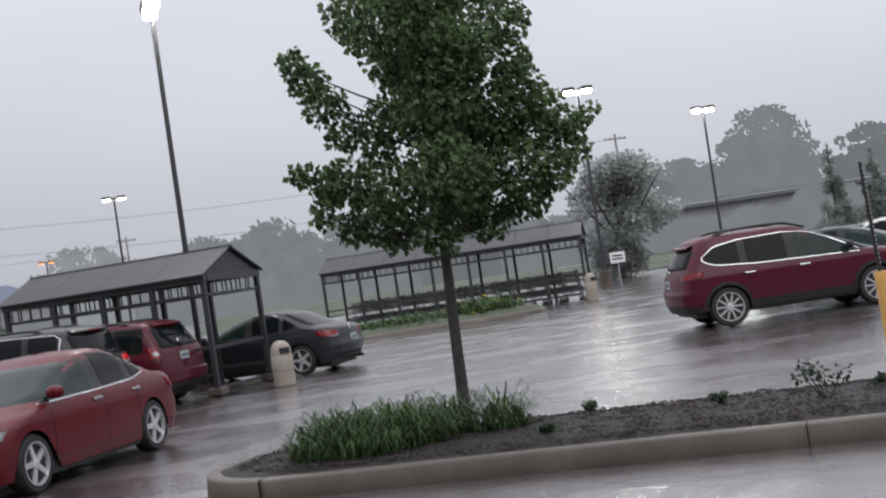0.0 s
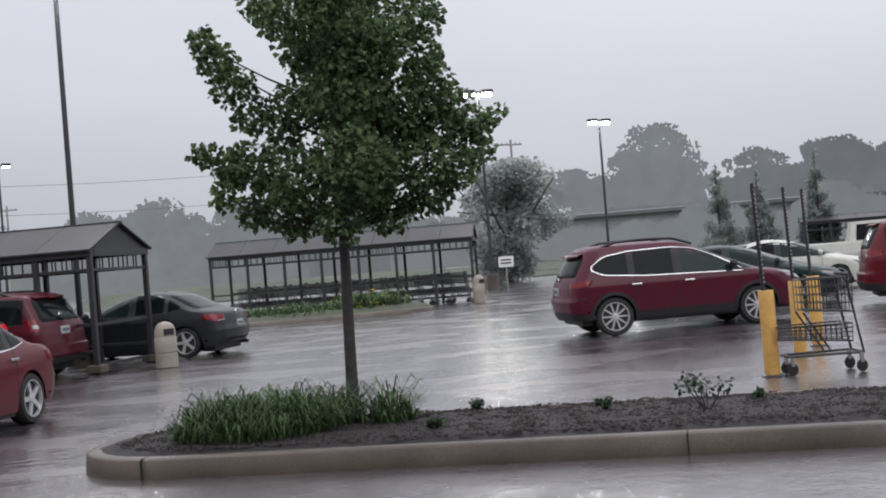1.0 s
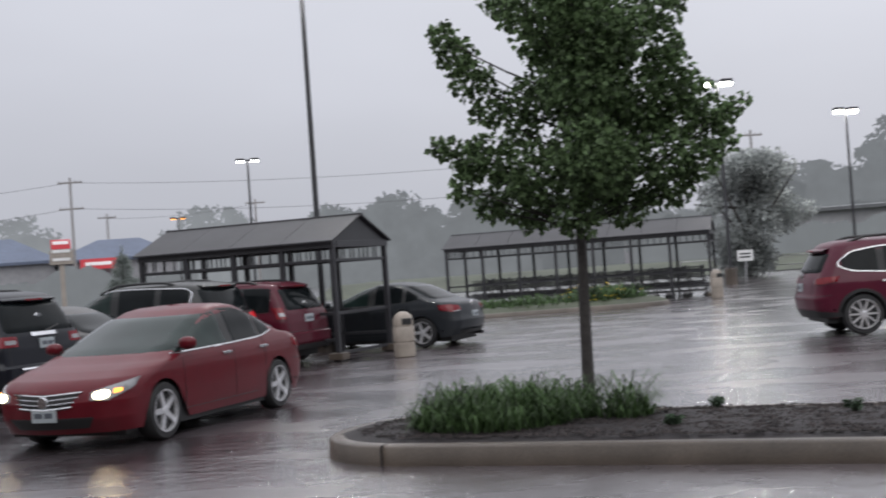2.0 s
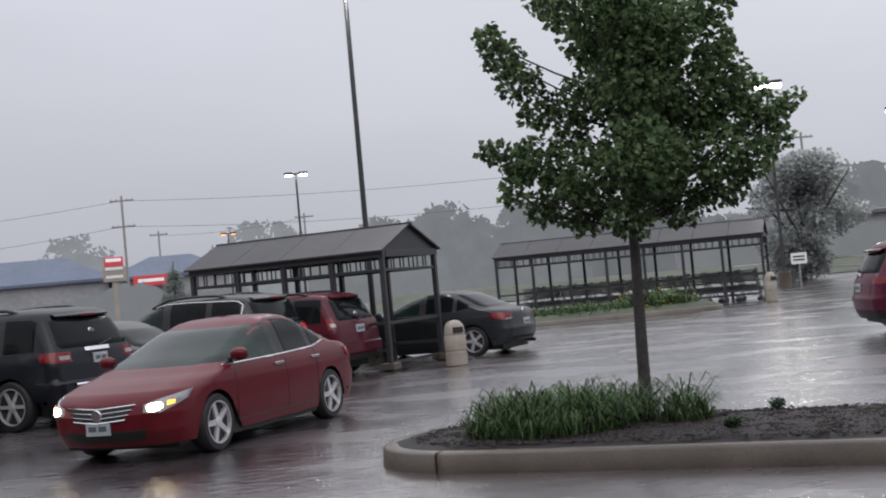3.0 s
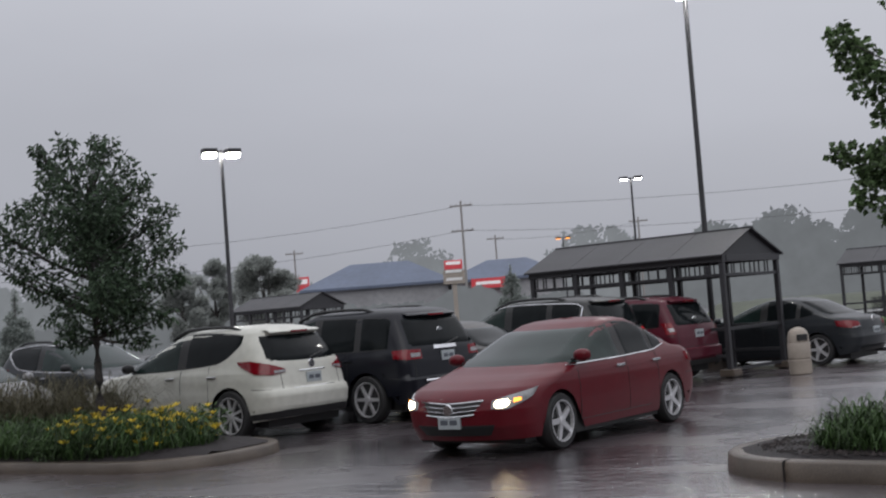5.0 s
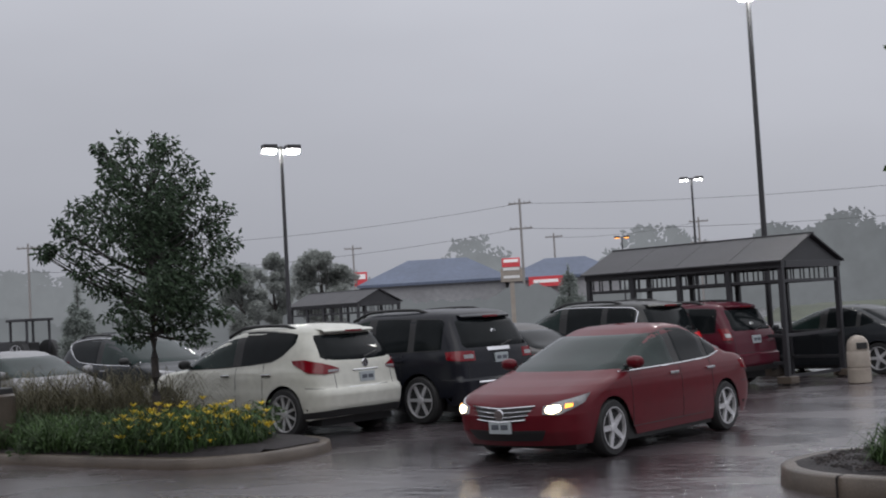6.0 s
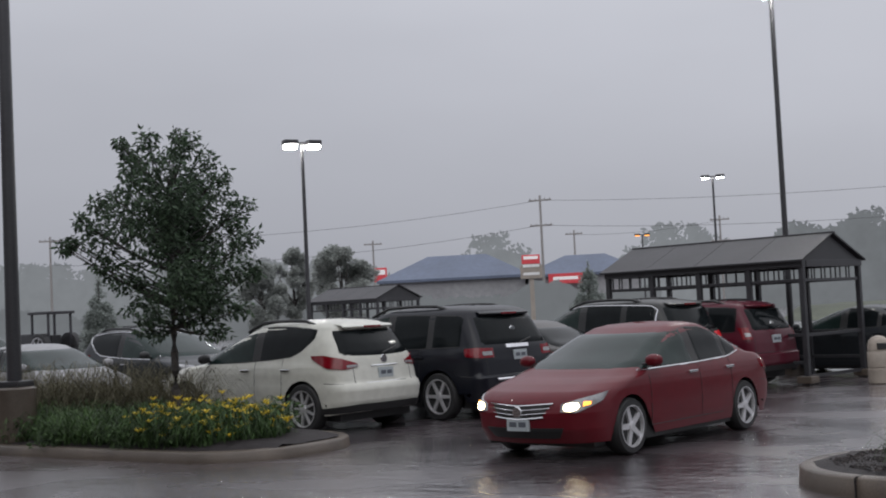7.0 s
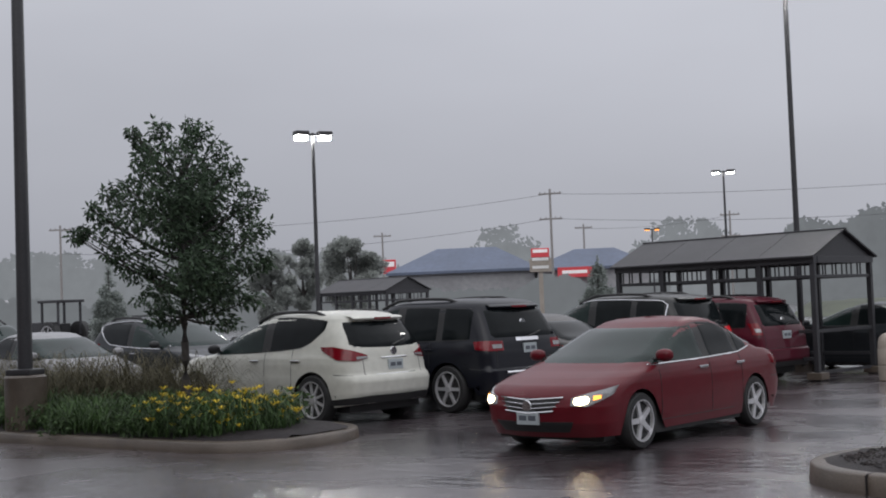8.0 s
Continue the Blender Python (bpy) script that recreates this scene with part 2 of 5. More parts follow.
P_BROWNGREY = paint("bronze_grey_car_paint", (0.062, 0.058, 0.055))
P_CHAR = paint("charcoal_car_paint", (0.020, 0.023, 0.027))
P_SILVER = paint("silver_car_paint", (0.26, 0.26, 0.27))

# ---- builders ----


def part(name, bm, material, parent=None, label="", smooth=False, kind=""):
    me = bpy.data.meshes.new(name)
    bmesh.ops.recalc_face_normals(bm, faces=bm.faces)
    if smooth:
        for f in bm.faces:
            f.smooth = True
        for e in bm.edges:
            if len(e.link_faces) == 2 and e.calc_face_angle() > 0.75:
                e.smooth = False
    bm.to_mesh(me)
    bm.free()
    me.materials.append(material)
    ob = new(name, me)
    if parent is not None:
        ob.parent = parent
    return tagged(ob, label=label, kind=kind)


def thing(name, m, label, category, group="", kind=""):
    ob = new(name)
    ob.empty_display_size = 0.2
    ob.matrix_world = m
    return tagged(ob, label, category, group, kind)


def box(bm, x0, x1, y0, y1, z0, z1, m=None, bevel=0.0):
    r = bmesh.ops.create_cube(bm, size=1)
    vs = r["verts"]
    for v in vs:
        v.co = Vector(((x0 + x1) / 2 + v.co.x * (x1 - x0), (y0 + y1) / 2 + v.co.y * (y1 - y0), (z0 + z1) / 2 + v.co.z * (z1 - z0)))
    if bevel:
        es = list({e for v in vs for e in v.link_edges})
        out = bmesh.ops.bevel(bm, geom=es, offset=bevel, segments=2, affect="EDGES", profile=0.6)
        vs = list({v for f in out["faces"] for v in f.verts} | {v for v in vs if v.is_valid})
    if m is not None:
        bmesh.ops.transform(bm, matrix=m, verts=vs)
    return vs


def boxed(*a, **k):
    bm = bmesh.new()
    box(bm, *a, **k)
    return bm


def rod(bm, a, b, r0, r1=None, seg=10, caps=True):
    a, b = Vector(a), Vector(b)
    r1 = r0 if r1 is None else r1
    q = (b - a).to_track_quat("Z", "Y").to_matrix()
    rings = []
    for p, r in ((a, r0), (b, r1)):
        rings.append([bm.verts.new(p + q @ Vector((r * math.cos(2 * math.pi * i / seg), r * math.sin(2 * math.pi * i / seg), 0))) for i in range(seg)])
    for i in range(seg):
        bm.faces.new((rings[0][i], rings[0][(i + 1) % seg], rings[1][(i + 1) % seg], rings[1][i]))
    if caps:
        bm.faces.new(rings[0][::-1])
        bm.faces.new(rings[1])


def tube(bm, pts, radii, seg=8):
    """One unbroken tube along pts."""
    rings = []
    for i, p in enumerate(pts):
        d = Vector(pts[min(i + 1, len(pts) - 1)]) - Vector(pts[max(i - 1, 0)])
        q = d.to_track_quat("Z", "Y").to_matrix()
        rings.append([bm.verts.new(Vector(p) + q @ Vector((radii[i] * math.cos(2 * math.pi * k / seg), radii[i] * math.sin(2 * math.pi * k / seg), 0))) for k in range(seg)])
    for a, b in zip(rings, rings[1:]):
        for k in range(seg):
            bm.faces.new((a[k], a[(k + 1) % seg], b[(k + 1) % seg], b[k]))
    bm.faces.new(rings[0][::-1])
    bm.faces.new(rings[-1])


def lathe(bm, profile, seg=20, centre=(0, 0, 0), axis="z"):
    rings = []
    c = Vector(centre)
    for r, h in profile:
        ring = []
        for i in range(seg):
            a = 2 * math.pi * i / seg
            p = Vector((r * math.cos(a), r * math.sin(a), h))
            if axis == "y":
                p = Vector((p.x, p.z, p.y))
            ring.append(bm.verts.new(c + p))
        rings.append(ring)
    for k in range(len(rings) - 1):
        for i in range(seg):
            bm.faces.new((rings[k][i], rings[k][(i + 1) % seg], rings[k + 1][(i + 1) % seg], rings[k + 1][i]))
    bm.faces.new(rings[0][::-1])
    bm.faces.new(rings[-1])


def grid(bm, rows):
    vs = [[bm.verts.new(p) for p in r] for r in rows]
    for i in range(len(vs) - 1):
        for j in range(len(vs[0]) - 1):
            bm.faces.new((vs[i][j], vs[i][j + 1], vs[i + 1][j + 1], vs[i + 1][j]))
    return vs


def lerp(table, x):
    return float(np.interp(x, [p[0] for p in table], [p[1] for p in table]))


# ---- the lot ----
LOT = -29.0


def ground_sheet():
    bm = bmesh.new()
    xs = sorted(set([-3000, -800, -300, -150] + list(range(-80, 81, 4)) + [150, 300, 800, 3000]))
    ys = sorted(set([-3000, -800, -200, -60] + list(range(-20, 121, 4)) + [200, 300, 800, 3000]))
    grid(bm, [[Vector((x, y, 0)) for x in xs] for y in ys])
    return part("ground", bm, M_ASPHALT, kind="structure", label="wet dark asphalt parking lot with puddles and rain ripples")


ground_sheet()


def rounded_outline(length, width, radius, seg=8):
    pts = []
    for cx, cy, a0 in ((length - radius, width - radius, 0), (radius, width - radius, 90), (radius, radius, 180), (length - radius, radius, 270)):
        for i in range(seg + 1):
            a = radians(a0 + 90 * i / seg)
            pts.append((cx + radius * math.cos(a), cy + radius * math.sin(a)))
    return pts


def inset(pts, d):
    out = []
    n = len(pts)
    for i in range(n):
        p, q, r = Vector(pts[i - 1]), Vector(pts[i]), Vector(pts[(i + 1) % n])
        t = (r - p).normalized()
        out.append((q.x - t.y * d, q.y + t.x * d))
    return out


def island(name, m, length, width, radius, label, soil, soil_h=0.175, kerb_h=0.14):
    """A kerbed bed. Local x along its length, y across."""
    isl = thing(name, m, label, "traffic island", kind="structure")
    o = rounded_outline(length, width, radius)
    rings = [(inset(o, -0.03), -0.02), (o, 0.0), (inset(o, 0.014), kerb_h - 0.022), (inset(o, 0.034), kerb_h - 0.004), (inset(o, 0.15), kerb_h), (inset(o, 0.165), kerb_h - 0.015), (inset(o, 0.18), 0.0)]
    bm = bmesh.new()
    vs = [[bm.verts.new((x, y, z)) for x, y in pts] for pts, z in rings]
    n = len(o)
    for k in range(len(vs) - 1):
        for i in range(n):
            bm.faces.new((vs[k][i], vs[k][(i + 1) % n], vs[k + 1][(i + 1) % n], vs[k + 1][i]))
    part("kerb", bm, M_KERB, isl, "wet tan concrete kerb", smooth=True)
    # joints: dark recessed lines across the kerb
    for i in range(int(length / 4.6) + 1):
        x = radius - 0.15 + i * 4.6
        if radius * 0.8 < x < length - radius:
            for y0, y1 in ((-0.004, 0.02), (width - 0.02, width + 0.004)):
                part("kerb_joint", boxed(x - 0.005, x + 0.005, y0, y1, 0, kerb_h - 0.008), M_MULCH, isl)
            part("kerb_joint", boxed(x - 0.005, x + 0.005, 0.02, 0.165, kerb_h - 0.03, kerb_h + 0.001), M_MULCH, isl)
    bm = bmesh.new()
    rnd = random.Random(5)
    nx, ny = int(length / 0.22), max(4, int(width / 0.22))
    x0, x1 = 0.18, length - 0.18
    rows = []
    for j in range(ny + 1):
        row = []
        for i in range(nx + 1):
            x = x0 + (x1 - x0) * i / nx
            # half width of the rounded shape at this x
            e = min(x, length - x)
            half = width / 2 - 0.17
            if e < radius:
                half -= radius - math.sqrt(max(0, radius ** 2 - (radius - e) ** 2))
            half = max(half, 0.01)
            y = width / 2 + half * (2 * j / ny - 1)
            edge = min(1, (1 - abs(2 * j / ny - 1)) * 3, e / 0.5)
            row.append(Vector((x, y, kerb_h - 0.02 + (soil_h - kerb_h + 0.02) * edge + 0.03 * noise.noise(Vector((x * 3, y * 3, 0))))))
        rows.append(row)
    grid(bm, rows)
    part("soil", bm, soil, isl, "dark shredded bark mulch" if soil == M_MULCH else "wet grass", smooth=True)
    return isl


ISL1 = Matrix.Translation((-0.82, 11.3, 0)) @ pose(0, 0, 0, 0, 0, -26.5)
# unseen wall added behind the camera, darkens car reflections and skylight
bm_wall = bmesh.new()
box(bm_wall, -70, 60, -0.4, 0, 0, 8.5)
store = part("wall_storefront", bm_wall, M_STORE, kind="structure", label="plain brown brick storefront wall, unseen, added behind the camera to dim reflections")
store.matrix_world = pose(2.4, -4.2, 0, 0, 0, LOT + 9)
island("planting_island", ISL1 @ Matrix.Translation((0.19, 0, 0)), 13.81, 2.35, 1.1, "kerbed planting island with dark mulch and lilies", M_MULCH, 0.205, 0.18)
ISL2 = Matrix.Translation((-17.3, 17.0, 0)) @ pose(0, 0, 0, 0, 0, -19.0)
island("planting_island", ISL2, 11.3, 2.7, 1.2, "kerbed planting island with tree and flowering lilies", M_MULCH, 0.22)
ISL3 = Matrix.Translation((-3.6, 39.2, 0)) @ pose(0, 0, 0, 0, 0, 0.0)
island("planting_island", ISL3, 14.2, 3.0, 1.4, "kerbed grass island in front of cart shelter", M_GRASS, 0.3)


def mulch_chips(m, length, width, count, seed):
    rnd = random.Random(seed)
    bm = bmesh.new()
    for _ in range(count):
        x, y = rnd.uniform(0.35, length - 0.3), rnd.uniform(0.28, width - 0.28)
        if x < 1.0 and abs(y - width / 2) > width / 2 - 0.9 + x * 0.6:
            continue
        s = rnd.uniform(0.012, 0.032)
        c = Vector((x, y, 0.20 + 0.03 * noise.noise(Vector((x * 3, y * 3, 0)))))
        a = rnd.uniform(0, 6.3)
        d, e = Vector((math.cos(a), math.sin(a), rnd.uniform(-0.3, 0.4))) * s, Vector((-math.sin(a), math.cos(a), rnd.uniform(-0.5, 0.5))) * s * 0.5
        vs = [bm.verts.new(c + d), bm.verts.new(c + e), bm.verts.new(c - d), bm.verts.new(c - e), bm.verts.new(c + Vector((0, 0, s * 0.6)))]
        for i in range(4):
            bm.faces.new((vs[i], vs[(i + 1) % 4], vs[4]))
    ob = part("mulch_chips", bm, M_CHIP, label="loose wet bark mulch chips covering the bed", kind="stuff")
    ob.matrix_world = m
    tagged(ob, category="mulch")


mulch_chips(ISL1 @ Matrix.Translation((0.19, 0, 0)), 10.3, 2.35, 14000, 3)


# ---- cart shelters ----
def shelter(m, length, width, label, eave=2.33, ridge=2.92, bays=4, rails=True, group="cart shelters"):
    s = thing("cart_shelter", m, label, "cart shelter", group)
    hx, hy = length / 2, width / 2
    for i in range(bays + 1):
        x = -hx + length * i / bays
        for y in (-hy, hy):
            bm = boxed(x - 0.05, x + 0.05, y - 0.05, y + 0.05, 0, eave - 0.06, bevel=0.008)
            part("post", bm, M_STEEL, s)
            part("base_plate", boxed(x - 0.09, x + 0.09, y - 0.09, y + 0.09, 0.0, 0.02), M_STEEL, s)
    for y in (-hy, hy):
        for z0, z1, w in ((eave - 0.06, eave + 0.07, 0.07), (eave - 0.35, eave - 0.29, 0.03)):
            part("beam", boxed(-hx - 0.06, hx + 0.06, y - w, y + w, z0, z1, bevel=0.006), M_STEEL, s)
        n = int(length / 0.24)
        for i in range(n):
            x = -hx + 0.12 + i * 0.24
            part("picket", boxed(x - 0.012, x + 0.012, y - 0.012, y + 0.012, eave - 0.29, eave - 0.06), M_STEEL, s)
        if rails:
            for z in (0.42, 0.95):
                part("rail", boxed(-hx, hx, y - 0.025, y + 0.025, z - 0.03, z + 0.03, bevel=0.006), M_STEEL, s)
    for x in (-hx, hx):
        for z0, z1, w in ((eave - 0.06, eave + 0.07, 0.07), (eave - 0.35, eave - 0.29, 0.03)):
            part("beam", boxed(x - w, x + w, -hy + 0.075, hy - 0.075, z0, z1, bevel=0.006), M_STEEL, s)
        n = int(width / 0.35)
        for i in range(1, n):
            y = -hy + width * i / n
            part("picket", boxed(x - 0.012, x + 0.012, y - 0.012, y + 0.012, eave - 0.29, eave - 0.06), M_STEEL, s)
        if x > 0:
            part("rail", boxed(x - 0.025, x + 0.025, -hy + 0.05, hy - 0.05, 0.92, 0.98), M_STEEL, s)
            part("rail", boxed(x - 0.025, x + 0.025, -hy + 0.05, hy - 0.05, 0.12, 0.18), M_STEEL, s)
        # gable filling
        bm = bmesh.new()
        for dx in (-0.02, 0.02):
            vs = [bm.verts.new((x + dx, -hy - 0.02, eave + 0.07)), bm.verts.new((x + dx, hy + 0.02, eave + 0.07)), bm.verts.new((x + dx, 0, ridge - 0.03))]
            bm.faces.new(vs)
        bm.faces.ensure_lookup_table()
        part("gable_panel", bm, M_STEEL, s)
    # two slopes, each of several sheets with standing seams
    sheets = max(3, round(length / 1.2))
    for sy in (-1, 1):
        for i in range(sheets):
            xa = -hx - 0.12 + (length + 0.24) * i / sheets
            xb = -hx - 0.12 + (length + 0.24) * (i + 1) / sheets - 0.012
            bm = bmesh.new()
            a, b = Vector((0, sy * (hy + 0.16), eave + 0.045)), Vector((0, sy * 0.0, ridge))
            up = Vector((0, 0, 0.035))
            lo = [Vector((x, 0, 0)) + p for x, p in ((xa, a), (xb, a), (xb, b), (xa, b))]
            v0 = [bm.verts.new(p) for p in lo]
            v1 = [bm.verts.new(p + up) for p in lo]
            bm.faces.new(v0[::-1])
            bm.faces.new(v1)
            for k in range(4):
                bm.faces.new((v0[k], v0[(k + 1) % 4], v1[(k + 1) % 4], v1[k]))
            part("roof_sheet", bm, M_ROOF, s, "dull bronze-grey metal roof sheet" if i == 0 else "")
    part("ridge_cap", boxed(-hx - 0.13, hx + 0.13, -0.05, 0.05, ridge + 0.0, ridge + 0.045, bevel=0.01), M_ROOF, s)
    for y in (-hy, hy):
        part("footing", boxed(hx - 0.16, hx + 0.16, y - 0.16, y + 0.16, 0.022, 0.16, bevel=0.02), M_KERB, s, "wet concrete footing")
    return s


SH1 = Matrix.Translation((-1.76, 26.91, 0)) @ pose(0, 0, 0, 0, 0, LOT)
shelter(SH1, 4.7, 2.25, "dark steel cart shelter with gabled metal roof behind parked cars")
SH2 = Matrix.Translation((8.86, 46.5, 0)) @ pose(0, 0, 0, 0, 0, -20)
shelter(SH2, 9.75, 2.8, "long dark steel cart shelter with gabled roof and rails", bays=7)
SH3 = Matrix.Translation((-18.3, 49.2, 0)) @ pose(0, 0, 0, 0, 0, LOT)
shelter(SH3, 4.3, 2.25, "dark steel cart shelter standing far across the lot")
SH4 = Matrix.Translation((33.2, 49.8, 0)) @ pose(0, 0, 0, 0, 0, LOT)
shelter(SH4, 4.7, 2.9, "dark steel cart shelter beyond the white pickup", eave=1.95, ridge=2.2)


# ---- lamps ----
def street_lamp(x, y, height, label, turn=0.0, plinth=0.0, lens=M_LAMP, radius=0.085, group="lot lamps"):
    s = thing("street_lamp", pose(x, y, 0, 0, 0, turn), label, "street lamp", group)
    if plinth:
        bm = bmesh.new()
        lathe(bm, [(0.3, 0), (0.3, plinth - 0.03), (0.27, plinth)], 24)
        part("plinth", bm, M_KERB, s, "round wet concrete plinth", smooth=True)
    part("base_plate", boxed(-0.2, 0.2, -0.2, 0.2, plinth, plinth + 0.09, bevel=0.02), M_STEEL, s)
    bm = bmesh.new()
    rod(bm, (0, 0, plinth + 0.05), (0, 0, height), radius, radius * 0.72, 14)
    part("pole", bm, M_STEEL, s, smooth=True)
    part("arm", boxed(-0.4, 0.4, -0.035, 0.035, height - 0.1, height - 0.03, bevel=0.01), M_STEEL, s)
    for sx in (-1, 1):
        h = part("head", boxed(sx * 0.45 - 0.27, sx * 0.45 + 0.27, -0.2, 0.2, height - 0.12, height + 0.06, bevel=0.04), M_STEEL, s)
        part("lens", boxed(sx * 0.45 - 0.22, sx * 0.45 + 0.22, -0.16, 0.16, height - (0.27 if lens == M_LAMP else 0.17), height - 0.118, bevel=0.05 if lens == M_LAMP else 0.015), lens, h, "bright white lit lens")
    return s


street_lamp(-0.58, 28.4, 8.8, "tall dark steel lot lamp with twin lit heads", 96, 0.7, radius=0.07)
street_lamp(-17.85, 42.15, 8.25, "tall dark steel lot lamp with twin lit heads", 42, 0.7)
street_lamp(17.95, 57.1, 9.6, "tall dark steel lot lamp by small white sign", 0, 0.75)
street_lamp(27.9, 66.2, 8.9, "slim dark steel lot lamp glowing in the rain", 15, 0.7)
street_lamp(-5.65, 77.6, 9.3, "slim far lot lamp with dim twin heads", 5, 0.7, lens=M_LAMPDIM)
street_lamp(-11.3, 15.45, 8.5, "dark steel lamp post on tall concrete plinth", 0, 0.93, lens=M_LAMPDIM, radius=0.11)


# ---- cars ----
def wheel(parent, x, y, r, side, width=0.22, spokes=7, rim_m=None):
    """One wheel; side +1 faces +y."""
    bm = bmesh.new()
    lathe(bm, [(r * 0.7, -width / 2), (r * 0.93, -width / 2), (r, -width / 2 + 0.035), (r, width / 2 - 0.035), (r * 0.93, width / 2), (r * 0.74, width / 2), (r * 0.7, width / 2 - 0.04)], 28, (0, 0, 0), "y")
    t = part("wheel", bm, M_RUBBER, parent, "black rubber tyre", smooth=True)
    t.location = (x, y, r)
    if side < 0:
        t.rotation_euler = (0, 0, math.pi)
    bm = bmesh.new()
    f = width / 2
    for k in range(24):
        a, b = 2 * math.pi * k / 24, 2 * math.pi * (k + 1) / 24
        q = []
        for rr, yy in ((r * 0.74, f + 0.004), (r * 0.70, f + 0.004), (r * 0.68, f - 0.05)):
            q.append([Vector((rr * math.cos(t_), yy, rr * math.sin(t_))) for t_ in (a, b)])
        grid(bm, q)
    for k in range(spokes):
        a = 2 * math.pi * k / spokes
        c, s = math.cos(a), math.sin(a)
        o = Vector((c, 0, s))
        w = Vector((-s, 0, c))
        ring = []
        for rr, hw in ((r * 0.1, 0.17 / spokes), (r * 0.68, 0.14 / spokes)):
            for sg in (-1, 1):
                ring.append(o * rr + w * hw * sg + Vector((0, f - 0.012, 0)))
        v1 = [bm.verts.new(p) for p in (ring[0], ring[1], ring[3], ring[2])]
        v0 = [bm.verts.new(p.co + Vector((0, -0.03, 0))) for p in v1]
        bm.faces.new(v1)
        for i in range(4):
            bm.faces.new((v0[i], v0[(i + 1) % 4], v1[(i + 1) % 4], v1[i]))
    lathe(bm, [(r * 0.17, f - 0.03), (r * 0.17, f - 0.004), (r * 0.08, f + 0.002)], 14, (0, 0, 0), "y")
    part("rim", bm, rim_m or M_RIM, t, "silver alloy rim")
    # full black disc standing in for the shade between the spokes
    bm = bmesh.new()
    lathe(bm, [(0.004, f - 0.082), (r * 0.4, f - 0.08), (r * 0.69, f - 0.085), (r * 0.7, f - 0.1)], 20, (0, 0, 0), "y")
    part("brake_disc", bm, M_BLACK, t)


def car(m, label, p, paint_m, category="car", group="parked cars", kind_name="car"):
    """A car, as a stack of rounded outlines. Local x from the rear bumper (0) to the front, y to its left, z up.
    p["shell"]: rows of (z, rear x, front x, half width), from sill to roof."""
    c = thing(kind_name, m, label, category, group)
    sx, sy, sz = p.get("scale", (1, 1, 1))
    rows_ = [(z * sz, a * sx, b * sx, w_ * sy) for z, a, b, w_ in p["shell"]]
    zs = [q[0] for q in rows_]
    r = p["r"]
    marks = [p["xr"], p["xr"] + p["wb"]]
    arch = r * 1.12
    sill, H = zs[0], zs[-1]
    L = max(q[2] for q in rows_)
    w = max(q[3] for q in rows_)
    belt = p["belt"] * sz
    zmid = r + arch + 0.06
    rr_, rf_ = p.get("corner_r", 0.26), p.get("corner_f", 0.5)
    bow_r, bow_f = p.get("bow_r", 0.10), p.get("bow_f", 0.22)

    def at_z(z, k):
        return float(np.interp(z, zs, [q[k] for q in rows_]))

    x_lo, x_hi = at_z(sill, 1) + rr_, at_z(sill, 2) - rf_ - bow_f * 0.6
    stops = {x_lo, x_hi}
    for xm in marks:
        for k in range(-9, 10):
            stops.add(xm + arch * math.sin(radians(10 * k)))
        stops.update((xm - arch - 0.008, xm + arch + 0.008))
    for k in range(1, 9):
        stops.add(marks[0] + arch + (p["wb"] - 2 * arch) * k / 9)
    fracs = sorted((s - x_lo) / (x_hi - x_lo) for s in stops if x_lo <= s <= x_hi)
    cache = {}

    def outline(z):
        """Left half of the outline at height z, from the rear centre to the front centre."""
        key = round(z, 4)
        if key in cache:
            return cache[key]
        xr, xf, hw = at_z(z, 1), at_z(z, 2), at_z(z, 3)
        up = min(1, max(0, (z - belt) / (H - belt)))
        rr, rf = min(rr_ + 0.06 * up, hw * 0.6), min(rf_ - (rf_ - 0.34) * min(1, up * 6), hw * 0.62)
        br, bf = bow_r + 0.02 * up, bow_f
        fit_in = min(1, 0.8 * (xf - xr) / (rr + rf + br + bf))
        rr, rf, br, bf = rr * fit_in, rf * fit_in, br * fit_in, bf * fit_in
        yr, yf = hw - rr * 0.8, hw - rf * 0.62
        pts = [(xr + br * (yr * i / 6 / hw) ** 2, yr * i / 6) for i in range(7)]
        xa = pts[-1][0]
        pts += [(xa + rr * (1 - math.cos(radians(15 * i))), yr + (hw - yr) * math.sin(radians(15 * i))) for i in range(1, 6)]
        xs, xe = xa + rr, xf - rf - bf * (yf / hw) ** 2
        pts += [(xs + (xe - xs) * f, hw) for f in fracs]
        pts += [(xe + rf * math.sin(radians(15 * i)), yf + (hw - yf) * math.cos(radians(15 * i))) for i in range(1, 6)]
        pts += [(xf - bf * (yf * (1 - i / 6) / hw) ** 2, yf * (1 - i / 6)) for i in range(7)]
        mid_x = L * 0.5
        pts = [(x, y * (1 - p.get("taper", 0.045) * abs((x - mid_x) / mid_x) ** 2.6)) for x, y in pts]
        arc = [0.0]
        for a, b in zip(pts, pts[1:]):
            arc.append(arc[-1] + math.dist(a, b))
        cache[key] = (pts, arc, [q[0] for q in pts], [q[1] for q in pts])
        return cache[key]

    def on(kind, a, z, out=0.0):
        """A point of the shell: a is the run from the rear or front centre, or x along the flank."""
        pts, arc, px, py = outline(z)
        if kind == "side":
            s = float(np.interp(a, px[6:-6], arc[6:-6]))
            sg = 1
        else:
            s = abs(a) if kind == "rear" else arc[-1] - abs(a)
            sg = 1 if a >= 0 else -1
        x, y = float(np.interp(s, arc, px)), float(np.interp(s, arc, py))
